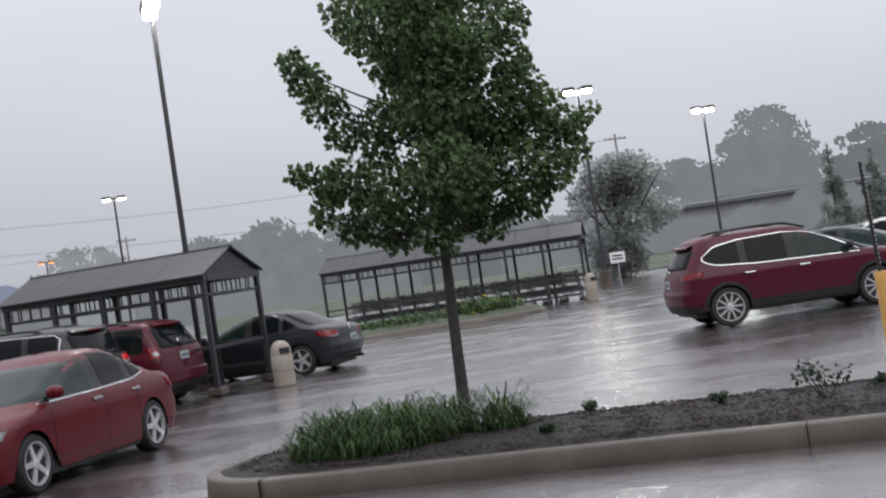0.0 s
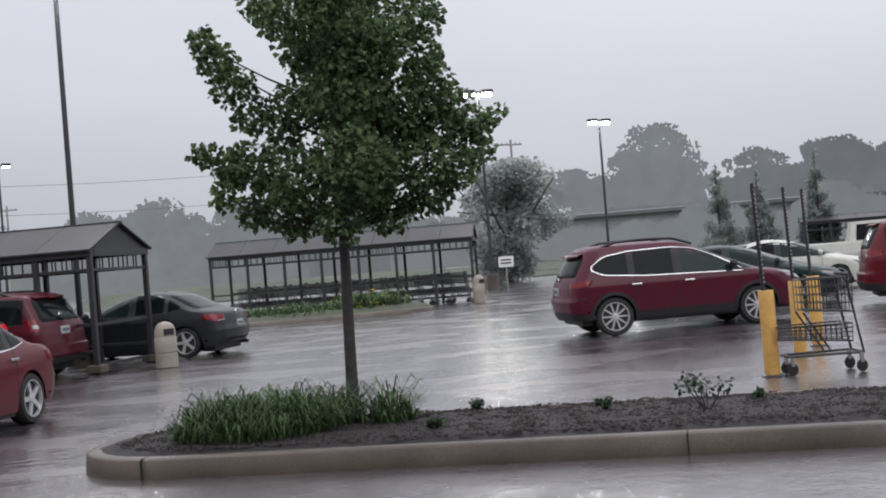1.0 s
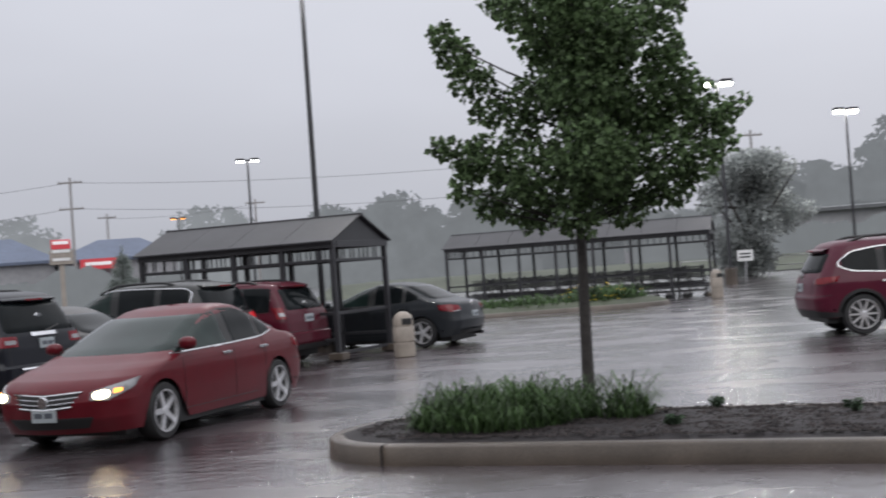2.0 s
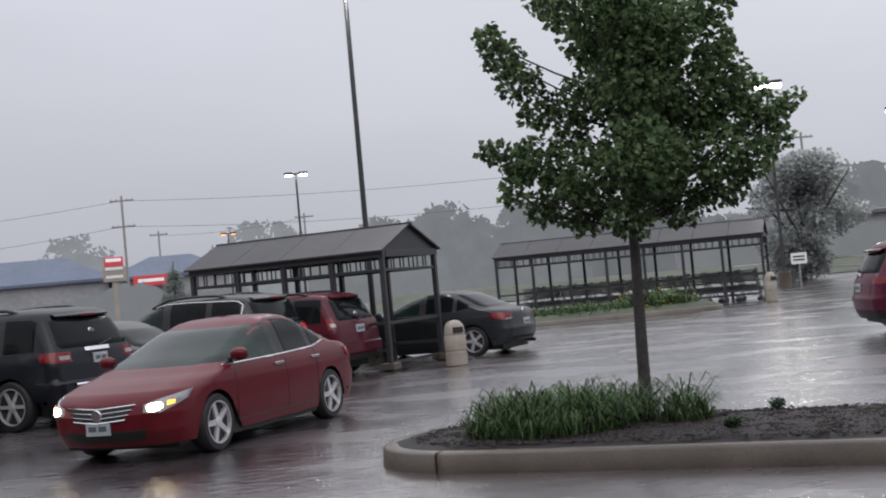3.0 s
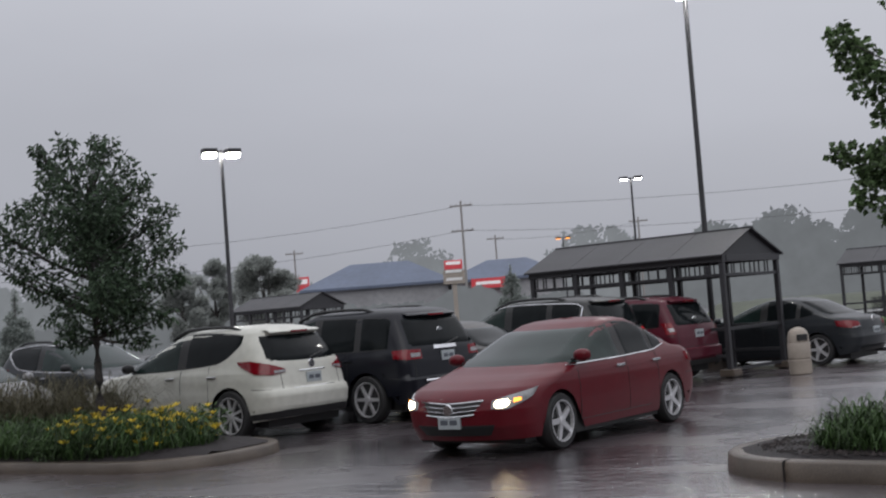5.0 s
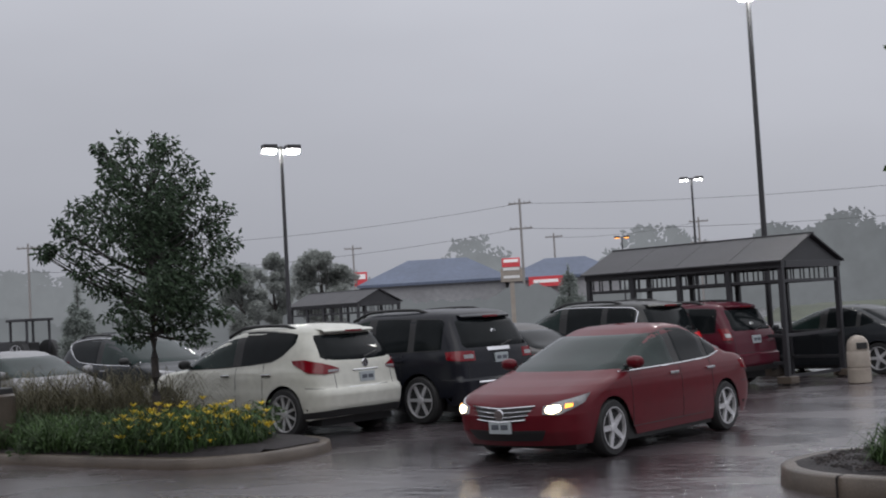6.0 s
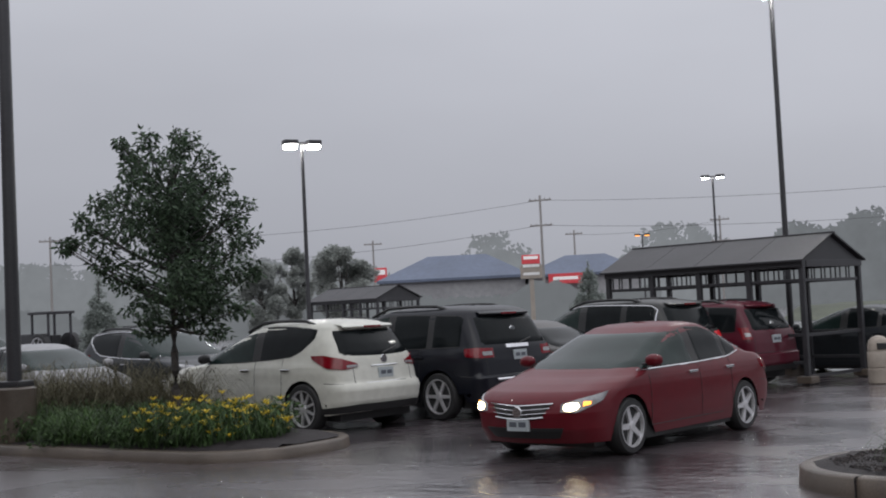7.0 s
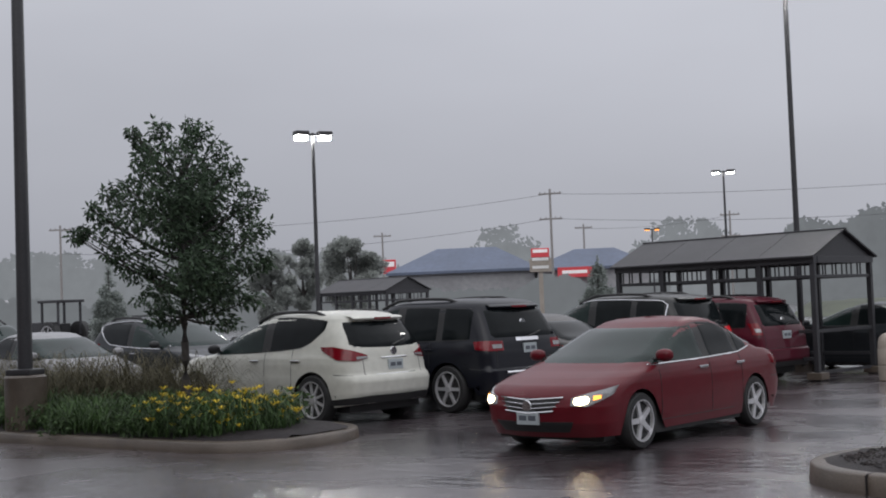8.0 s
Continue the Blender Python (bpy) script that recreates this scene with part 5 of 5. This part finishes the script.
def shopping_cart(x, y, turn):
    t = thing("shopping_cart", pose(x, y, 0, 0, 0, turn) @ Matrix.Diagonal((1.0, 1.0, 1.14, 1.0)), "dark wire shopping cart beside yellow bollards", "shopping cart")
    # lower frame
    bm = bmesh.new()
    for sy in (-0.22, 0.22):
        rod(bm, (-0.42, sy * 0.7, 0.2), (0.45, sy, 0.2), 0.014, seg=8)
        rod(bm, (0.45, sy, 0.2), (0.30, sy * 1.1, 0.95), 0.014, seg=8)
    rod(bm, (-0.42, -0.154, 0.2), (-0.42, 0.154, 0.2), 0.014, seg=8)
    rod(bm, (0.45, -0.22, 0.2), (0.45, 0.22, 0.2), 0.014, seg=8)
    part("frame", bm, M_STEEL, t, "dark tubular frame")
    bm = bmesh.new()
    rod(bm, (0.34, -0.26, 1.0), (0.34, 0.26, 1.0), 0.018, seg=10)
    part("handle", bm, M_BLACK, t, "black handle bar")

    def basket(name, x0, x1, z0, z1, z0b, hy0, hy1):
        bm = bmesh.new()
        n = 14
        for i in range(n + 1):
            u = i / n
            xx = x0 + (x1 - x0) * u
            hy = hy0 + (hy1 - hy0) * u
            zb = z0b + (z0 - z0b) * u
            zt = z1
            for sy in (-1, 1):
                rod(bm, (xx, sy * hy * 0.88, zb), (xx, sy * hy, zt), 0.0055, seg=4, caps=False)
            rod(bm, (xx, -hy * 0.88, zb), (xx, hy * 0.88, zb), 0.004, seg=4, caps=False)
        for k in range(5):
            v = k / 4
            for sy in (-1, 1):
                a = Vector((x0, sy * hy0 * (0.88 + 0.12 * v), z0b + (z1 - z0b) * v))
                b = Vector((x1, sy * hy1 * (0.88 + 0.12 * v), z0 + (z1 - z0) * v))
                rod(bm, a, b, 0.009 if k in (0, 4) else 0.0055, seg=5, caps=False)
            for xx, hy, zb in ((x0, hy0, z0b), (x1, hy1, z0)):
                rod(bm, (xx, -hy * (0.88 + 0.12 * v), zb + (z1 - zb) * v), (xx, hy * (0.88 + 0.12 * v), zb + (z1 - zb) * v), 0.008 if k in (0, 4) else 0.0055, seg=5, caps=False)
        return part(name, bm, M_STEEL, t, "dark wire mesh basket")

    basket("upper_basket", -0.20, 0.36, 0.62, 0.97, 0.66, 0.18, 0.26)
    basket("lower_basket", -0.50, 0.34, 0.32, 0.50, 0.38, 0.17, 0.23)
    bm = bmesh.new()
    rod(bm, (-0.2, -0.15, 0.64), (0.1, -0.16, 0.22), 0.012, seg=6)
    rod(bm, (-0.2, 0.15, 0.64), (0.1, 0.16, 0.22), 0.012, seg=6)
    part("brace", bm, M_STEEL, t)
    for cx, cy in ((-0.36, -0.14), (-0.36, 0.14), (0.42, -0.22), (0.42, 0.22)):
        part("caster_fork", boxed(cx - 0.02, cx + 0.02, cy - 0.025, cy + 0.025, 0.1, 0.2), M_GALV, t)
        bm = bmesh.new()
        lathe(bm, [(0.03, -0.017), (0.06, -0.017), (0.066, 0.0), (0.06, 0.017), (0.03, 0.017)], 16, (cx, cy, 0.066), "y")
        part("caster", bm, M_RUBBER, t, smooth=True)


shopping_cart(8.02, 12.78, -15)


def lot_sign(x, y):
    t = thing("lot_sign", pose(x, y, 0, 0, 0, -15), "small white sign on a post by the lamp", "sign")
    bm = bmesh.new()
    rod(bm, (0, 0, 0), (0, 0, 1.6), 0.03, seg=8)
    part("post", bm, M_GALV, t)
    p = part("panel", boxed(-0.35, 0.35, -0.045, -0.032, 1.05, 1.55, bevel=0.004), M_WHITE, t)
    for z in (1.2, 1.35):
        part("bar", boxed(-0.25, 0.25, -0.052, -0.046, z, z + 0.07), M_STEEL, p)


lot_sign(18.2, 55.6)


# ---- far side ----
def far_tree(x, y, h, w, seed, leaf_m=None, label="tall leafy tree, leaf colour paled like rain haze", group="far trees"):
    rnd = random.Random(seed)
    t = thing("broadleaf_tree", pose(x, y, 0), label, "tree", group)
    bm = bmesh.new()
    bent(bm, (0, 0, -0.1), (rnd.uniform(-0.3, 0.3), 0, h * 0.7), w * 0.035 + 0.08, 0.06, n=5, wob=0.1, rnd=rnd, seg=8)
    for i in range(6):
        a = rnd.uniform(0, 6.28)
        bent(bm, (0, 0, h * rnd.uniform(0.25, 0.55)), (math.cos(a) * w * 0.38, math.sin(a) * w * 0.38, h * rnd.uniform(0.55, 0.85)), 0.1, 0.03, seg=5, n=3)
    part("trunk", bm, M_BARK, t, smooth=True)
    cl = []
    for i in range(34):
        zz = rnd.uniform(0.2, 1.0)
        env = math.sin(math.pi * min(1, (zz - 0.18) / 0.86)) ** 0.7
        a, q = rnd.uniform(0, 6.28), math.sqrt(rnd.random())
        r = w * rnd.uniform(0.08, 0.17)
        cl.append((math.cos(a) * q * env * w * 0.42, math.sin(a) * q * env * w * 0.42, zz * h - r * 0.6, r))
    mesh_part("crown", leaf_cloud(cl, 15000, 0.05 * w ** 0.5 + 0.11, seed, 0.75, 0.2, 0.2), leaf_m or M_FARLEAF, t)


def conifer(x, y, h, w, seed):
    rnd = random.Random(seed)
    t = thing("conifer", pose(x, y, 0), "pointed spruce by the roadside, needles paled like haze", "tree", "conifers")
    bm = bmesh.new()
    rod(bm, (0, 0, -0.1), (0, 0, h * 0.95), 0.12, 0.02, 8)
    part("trunk", bm, M_BARK, t)
    cl = []
    for i in range(60):
        u = rnd.random() ** 0.8
        a = rnd.uniform(0, 6.28)
        rr = w * 0.5 * (1 - u) * rnd.uniform(0.35, 1)
        cl.append((math.cos(a) * rr, math.sin(a) * rr, h * (0.08 + 0.9 * u), max(0.07, w * 0.19 * (1.1 - u))))
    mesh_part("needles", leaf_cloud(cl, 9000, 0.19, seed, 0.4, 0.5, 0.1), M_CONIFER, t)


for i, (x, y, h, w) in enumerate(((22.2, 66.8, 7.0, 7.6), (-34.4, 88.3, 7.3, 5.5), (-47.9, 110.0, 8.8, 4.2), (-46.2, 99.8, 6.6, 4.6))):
    far_tree(x, y, h, w, 40 + i, M_HAZELEAF if i > 0 else M_FARLEAF)
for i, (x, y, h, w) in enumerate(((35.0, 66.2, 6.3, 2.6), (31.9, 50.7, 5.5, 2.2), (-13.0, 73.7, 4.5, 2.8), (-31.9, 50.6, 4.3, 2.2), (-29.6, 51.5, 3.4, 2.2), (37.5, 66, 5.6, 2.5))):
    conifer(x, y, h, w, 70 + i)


def utility_pole(x, y, h, arms=(0.0, 1.2), turn=0.0):
    t = thing("utility_pole", pose(x, y, 0, 0, 0, turn), "wooden utility pole with crossarms, wood paled like haze", "utility pole", "utility poles")
    bm = bmesh.new()
    rod(bm, (0, 0, 0), (0, 0, h), 0.16, 0.11, 10)
    part("pole", bm, M_WOOD, t, smooth=True)
    for a in arms:
        z = h - 0.5 - a * 2.2
        part("crossarm", boxed(-1.2, 1.2, -0.09, 0.09, z - 0.08, z + 0.08), M_WOOD, t)
        for sx in (-1.05, -0.5, 0.5, 1.05):
            bm = bmesh.new()
            lathe(bm, [(0.04, z + 0.08), (0.07, z + 0.16), (0.05, z + 0.26)], 8, (sx, 0, 0))
            part("insulator", bm, M_GALV, t)


POLES = [(-27.0, 127.0, 13.4), (-11.0, 159.4, 12.2), (-57.5, 159.8, 11.9), (-31.0, 167.0, 12.0), (40.0, 118.0, 13.0), (-80.0, 118.0, 12.0)]
for i, (x, y, h) in enumerate(POLES):
    utility_pole(x, y, h, arms=(0.0, 1.2) if i in (0, 1) else (0.0,), turn=10 * (i % 3))


def wire(a, b, sag):
    bm = bmesh.new()
    tube(bm, [Vector(a).lerp(Vector(b), i / 20) - Vector((0, 0, sag * 4 * i / 20 * (1 - i / 20))) for i in range(21)], [0.019] * 21, 5)
    ob = part("overhead_wire", bm, M_STEEL, label="thin black overhead wire between utility poles")
    tagged(ob, category="wire", group="overhead wires")


wire((-80, 118, 11.4), (-27, 127, 12.9), 1.2)
wire((-27, 127, 12.9), (40, 118, 12.6), 1.3)
wire((-27, 127, 10.3), (40, 118, 10.0), 1.5)
wire((-80, 118, 8.9), (-27, 127, 10.3), 1.4)
wire((-31, 167, 11.4), (-11, 159.4, 11.6), 0.5)


def low_building(x, y, turn, lx, ly, h, wall_m, roof_m, label, roof_rise, openings, over=0.6):
    b = thing("low_building", pose(x, y, 0, 0, 0, turn), label, "building", "far buildings")
    bm = bmesh.new()
    box(bm, 0, lx, 0, ly, 0, h)
    wall = part("wall", bm, wall_m, b)
    bm = bmesh.new()
    o = over
    lo = [bm.verts.new(p) for p in ((-o, -o, h + 0.004), (lx + o, -o, h + 0.004), (lx + o, ly + o, h + 0.004), (-o, ly + o, h + 0.004))]
    ed = [bm.verts.new(v.co + Vector((0, 0, 0.3))) for v in lo]
    ins = min(lx, ly) * 0.42
    tp = [bm.verts.new(p) for p in ((ins, ins, h + roof_rise), (lx - ins, ins, h + roof_rise), (lx - ins, ly - ins, h + roof_rise), (ins, ly - ins, h + roof_rise))]
    bm.faces.new(lo)
    bm.faces.new(tp)
    for r0, r1 in ((lo, ed), (ed, tp)):
        for k in range(4):
            bm.faces.new((r0[k], r0[(k + 1) % 4], r1[(k + 1) % 4], r1[k]))
    part("roof", bm, roof_m, b)
    for i in range(openings):
        xx = lx * (i + 0.5) / openings
        w = part("window", boxed(xx - lx / openings * 0.3, xx + lx / openings * 0.3, -0.06, 0.02, 0.9, min(2.6, h - 0.8)), wall_m, b)
        part("pane", boxed(xx - lx / openings * 0.26, xx + lx / openings * 0.26, -0.085, -0.065, 1.0, min(2.5, h - 0.9)), M_FARGLASS, w)
    return b


low_building(-46.5, 132.0, 10, 16.0, 11.0, 5.2, M_GREYWALL, M_BLUEROOF, "low building with blue hipped metal roof", 3.0, 6)
rb = low_building(-30.0, 133.0, 6, 12.0, 9.0, 5.0, M_GREYWALL, M_BLUEROOF, "low grey building with blue roof and red lit fascia sign", 2.4, 5)
fs = part("fascia_sign", boxed(2.3, 6.0, -0.9, -0.65, 4.2, 5.3), M_REDSIGN, rb, "glowing red fascia sign")
part("bar", boxed(2.8, 5.5, -0.93, -0.905, 4.6, 4.95), M_WHITESIGN, fs)
low_building(24.0, 106.0, -18, 44.0, 12.0, 4.2, M_GREYWALL, M_FARGLASS, "long low grey building behind trees", 0.5, 0)
low_building(-101.0, 113.0, 12, 16.0, 10.0, 3.4, M_GREYWALL, M_GREYWALL, "grey low building across the road", 0.8, 5)


def pylon_sign(x, y, h, w, red, white, label, glow):
    s = thing("pylon_sign", pose(x, y, 0, 0, 0, 12), label, "sign", "roadside signs")
    part("post", boxed(-w * 0.12, w * 0.12, -0.2, 0.2, 0, h - red - white), M_BEIGE if white else M_STEEL, s)
    if white:
        p = part("panel", boxed(-w * 0.6, w * 0.6, -0.3, 0.3, h - red - white, h - red - 0.1, bevel=0.03), M_BEIGE, s)
        for k in range(2):
            part("bar", boxed(-w * 0.45, w * 0.45, -0.33, -0.305, h - red - white + 0.3 + k * 0.7, h - red - white + 0.55 + k * 0.7), M_WHITE, p)
    c = part("lit_box", boxed(-w * 0.5, w * 0.5, -0.3, 0.3, h - red, h, bevel=0.05), glow, s, "glowing lit sign box")
    part("bar", boxed(-w * 0.4, w * 0.4, -0.34, -0.305, h - red * 0.5, h - red * 0.15), M_WHITESIGN, c)


pylon_sign(-23.9, 107.2, 6.4, 1.6, 0.8, 1.3, "white roadside pylon with red lit sign box", M_REDSIGN)
pylon_sign(-50.0, 141.2, 7.4, 1.5, 1.7, 0, "small red lit sign by the road", M_REDSIGN)
pylon_sign(-49.3, 109.2, 4.3, 1.0, 0.9, 0, "small purple lit sign across the road", M_PURPLESIGN)


def pickup(x, y, turn):
    c = thing("pickup_truck", pose(x, y, 0, 0, 0, turn), "white pickup truck parked in far row", "pickup truck", "far cars")
    bm = bmesh.new()
    rows = []
    prof = [(0, 0.5, 1.08), (0.1, 0.45, 1.12), (2.3, 0.45, 1.12), (4.3, 0.45, 1.1), (5.4, 0.45, 1.02), (5.7, 0.5, 0.85)]
    for xx, z0, z1 in prof:
        rows.append([Vector((xx, -0.92, z0)), Vector((xx, -0.98, 0.75)), Vector((xx, -0.94, z1)), Vector((xx, 0, z1 + 0.03)), Vector((xx, 0.94, z1)), Vector((xx, 0.98, 0.75)), Vector((xx, 0.92, z0))])
    vs = grid(bm, rows)
    bm.faces.new(vs[0])
    bm.faces.new(vs[-1][::-1])
    part("body", bm, P_WHITE, c)
    bm = bmesh.new()
    prof = [(2.2, 1.1, 0.9), (2.35, 1.82, 0.76), (3.5, 1.84, 0.76), (4.35, 1.1, 0.9)]
    vs = [[bm.verts.new((xx, -w, z)), bm.verts.new((xx, w, z))] for xx, z, w in prof]
    for k in range(3):
        bm.faces.new((vs[k][0], vs[k][1], vs[k + 1][1], vs[k + 1][0]))
    for j in (0, 1):
        bm.faces.new([v[j] for v in vs])
    bm.faces.new((vs[0][0], vs[0][1], vs[3][1], vs[3][0]))
    part("cab", bm, P_WHITE, c)
    for sg in (-1, 1):
        bm = bmesh.new()
        q = [bm.verts.new((xx, sg * (w + 0.015), z)) for xx, z, w in ((2.45, 1.18, 0.885), (2.5, 1.72, 0.79), (3.4, 1.74, 0.785), (4.05, 1.18, 0.885))]
        bm.faces.new(q)
        part("side_window", bm, M_GLASS, c)
        for xx in (1.2, 4.75):
            wheel(c, xx, sg * 0.84, 0.4, sg)
    part("tail_light", boxed(-0.03, 0.04, 0.8, 0.95, 0.8, 1.05), M_REDLIGHT, c)
    part("tail_light", boxed(-0.03, 0.04, -0.95, -0.8, 0.8, 1.05), M_REDLIGHT, c)


pickup(23.4, 39.6, -29)


def far_fence(a, b, h):
    a, b = Vector(a), Vector(b)
    t = thing("guard_fence", Matrix.Translation(a), "low pale metal fence along the lot edge", "fence")
    n = int((b - a).length / 2.5)
    for i in range(n + 1):
        p = (b - a) * i / n
        part("post", boxed(p.x - 0.04, p.x + 0.04, p.y - 0.04, p.y + 0.04, 0, h), M_GALV, t)
    for z in (h * 0.5, h - 0.04):
        bm = bmesh.new()
        rod(bm, Vector((0, 0, z)), (b - a) + Vector((0, 0, z)), 0.03, seg=6)
        part("rail", bm, M_GALV, t)


far_fence((19.5, 71.5, 0), (44.0, 58.0, 0), 1.1)


def verge(x0, x1, y0, y1, turn, label):
    bm = bmesh.new()
    nx, ny = 40, 20
    grid(bm, [[Vector((x0 + (x1 - x0) * i / nx, y0 + (y1 - y0) * j / ny, 0.06 + (0.9 * min(1, j / 6)) + 0.1 * noise.noise(Vector((i * 0.3, j * 0.3, 0))) * (j > 0))) for i in range(nx + 1)] for j in range(ny + 1)])
    ob = part("grass_verge", bm, M_GRASS, label=label, kind="structure", smooth=True)
    ob.matrix_world = pose(0, 0, 0, 0, 0, turn)


verge(-20, 75, 82, 105, -12, "wet grass verge beyond the parking lot")


# carts nested in the long shelter
cart0 = [o for o in scene.objects if o.name == "shopping_cart"][0]
for i in range(14):
    for row in (-0.55, 0.55):
        q = SH2 @ Vector((-3.9 + 0.62 * i, row, 0))
        c2 = copy_thing(cart0, pose(q.x, q.y, 0, 0, 0, -20 + (i % 3) * 2 - 2))
        tagged(c2, "dark wire shopping cart nested inside long shelter", "shopping cart", "carts in the shelter")


def tractor(x, y, turn):
    t = thing("tractor", pose(x, y, 0, 0, 0, turn), "dark tractor with open cab, far off", "tractor")
    part("hood", boxed(0.4, 2.4, -0.45, 0.45, 0.9, 1.6, bevel=0.08), M_STEEL, t)
    part("chassis", boxed(-1.2, 2.2, -0.35, 0.35, 0.6, 0.9), M_STEEL, t)
    for px in (-1.1, 0.3):
        for py in (-0.7, 0.7):
            part("cab_post", boxed(px - 0.05, px + 0.05, py - 0.05, py + 0.05, 0.9, 2.6), M_STEEL, t)
    part("cab_roof", boxed(-1.3, 0.5, -0.85, 0.85, 2.6, 2.75, bevel=0.04), M_STEEL, t)
    part("seat", boxed(-0.8, -0.3, -0.3, 0.3, 0.95, 1.5, bevel=0.05), M_BLACK, t)
    for sg in (-1, 1):
        wheel(t, -0.7, sg * 0.95, 0.8, sg, 0.4)
        wheel(t, 1.8, sg * 0.75, 0.45, sg, 0.28)


tractor(-39.5, 57.6, 160)
street_lamp(-15.4, 118.0, 8.2, "far roadside lamp above a spruce", 10, 0.3, lens=M_AMBER, group="road lamps")
parked(-22.0, 96.0, 200, DRIVER, P_GREY, "grey car with headlights on, far road", group="far cars")
parked(-52.0, 84.0, 15, BOXY, P_CHAR, "dark suv parked far across the road", category="suv", group="far cars")


# ---- distant woods, haze put in as glow ----
def misty_woods(radius, az0, az1, low, bumps, material, seed, count, leaf):
    """A flat arc of far woods whose glow imitates rain haze: ragged crowns of many small leaves over a closed base.
    bumps: (azimuth, top, half width) in degrees, as seen from the camera."""
    rnd = random.Random(seed)

    def top_of(a):
        e = low + 0.35 * noise.noise(Vector((a * 0.35, seed, 0))) + 0.3 * noise.noise(Vector((a * 1.1, seed, 3)))
        for c, top, half in bumps:
            u = (a - c) / half
            if abs(u) < 1:
                e = max(e, low * 0.6 + (top - low * 0.6) * (1 - abs(u) ** 2.2) ** 0.6)
        return e

    verts, faces = [], []

    def spot(a, e):
        return Vector((radius * math.sin(radians(a)), radius * math.cos(radians(a)), 1.65 + radius * math.tan(radians(e))))

    # crowns: clumps, each with its leaves
    n = int((az1 - az0) / 0.07)
    for i in range(n):
        a = az0 + (az1 - az0) * rnd.random()
        top = top_of(a)
        e = top * (1 - 0.75 * rnd.random() ** 1.7)
        r = rnd.uniform(0.16, 0.42) * (0.6 + 0.25 * top)
        for _ in range(count // n):
            t, q = rnd.uniform(0, 6.283), math.sqrt(rnd.random())
            c = spot(a + r * q * math.cos(t) * 1.15, e + r * q * math.sin(t) * 0.8 - r * 0.5)
            s = leaf * rnd.uniform(0.5, 1.3)
            t = rnd.uniform(0, 6.283)
            side = Vector((math.cos(radians(a)), -math.sin(radians(a)), 0))
            u = (side * math.cos(t) + Vector((0, 0, 1)) * math.sin(t)) * s
            v = (side * -math.sin(t) + Vector((0, 0, 1)) * math.cos(t)) * s * 0.45
            k = len(verts)
            verts += [c - u, c - v, c + u, c + v]
            faces.append((k, k + 1, k + 2, k + 3))
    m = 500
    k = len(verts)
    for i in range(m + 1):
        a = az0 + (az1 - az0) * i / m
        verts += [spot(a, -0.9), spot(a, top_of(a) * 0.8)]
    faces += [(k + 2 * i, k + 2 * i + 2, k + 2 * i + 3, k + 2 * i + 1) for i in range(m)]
    me = bpy.data.meshes.new("backdrop_woods")
    me.from_pydata(verts, [], faces)
    return mesh_part("backdrop_woods", me, material, None, "flat band of distant woods, rain haze put in as glow", "structure")


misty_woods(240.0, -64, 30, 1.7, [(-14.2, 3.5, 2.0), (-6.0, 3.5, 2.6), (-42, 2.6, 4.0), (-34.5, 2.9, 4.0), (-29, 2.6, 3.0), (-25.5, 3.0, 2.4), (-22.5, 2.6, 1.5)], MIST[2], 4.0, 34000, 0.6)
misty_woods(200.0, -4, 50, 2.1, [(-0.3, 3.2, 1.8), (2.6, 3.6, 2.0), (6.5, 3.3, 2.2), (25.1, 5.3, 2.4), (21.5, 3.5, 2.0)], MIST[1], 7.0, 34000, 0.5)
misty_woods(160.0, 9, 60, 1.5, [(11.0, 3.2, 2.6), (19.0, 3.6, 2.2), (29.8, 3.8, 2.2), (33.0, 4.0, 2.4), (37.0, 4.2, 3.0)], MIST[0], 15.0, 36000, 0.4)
# low glowing bands before the far buildings, softening their walls like haze
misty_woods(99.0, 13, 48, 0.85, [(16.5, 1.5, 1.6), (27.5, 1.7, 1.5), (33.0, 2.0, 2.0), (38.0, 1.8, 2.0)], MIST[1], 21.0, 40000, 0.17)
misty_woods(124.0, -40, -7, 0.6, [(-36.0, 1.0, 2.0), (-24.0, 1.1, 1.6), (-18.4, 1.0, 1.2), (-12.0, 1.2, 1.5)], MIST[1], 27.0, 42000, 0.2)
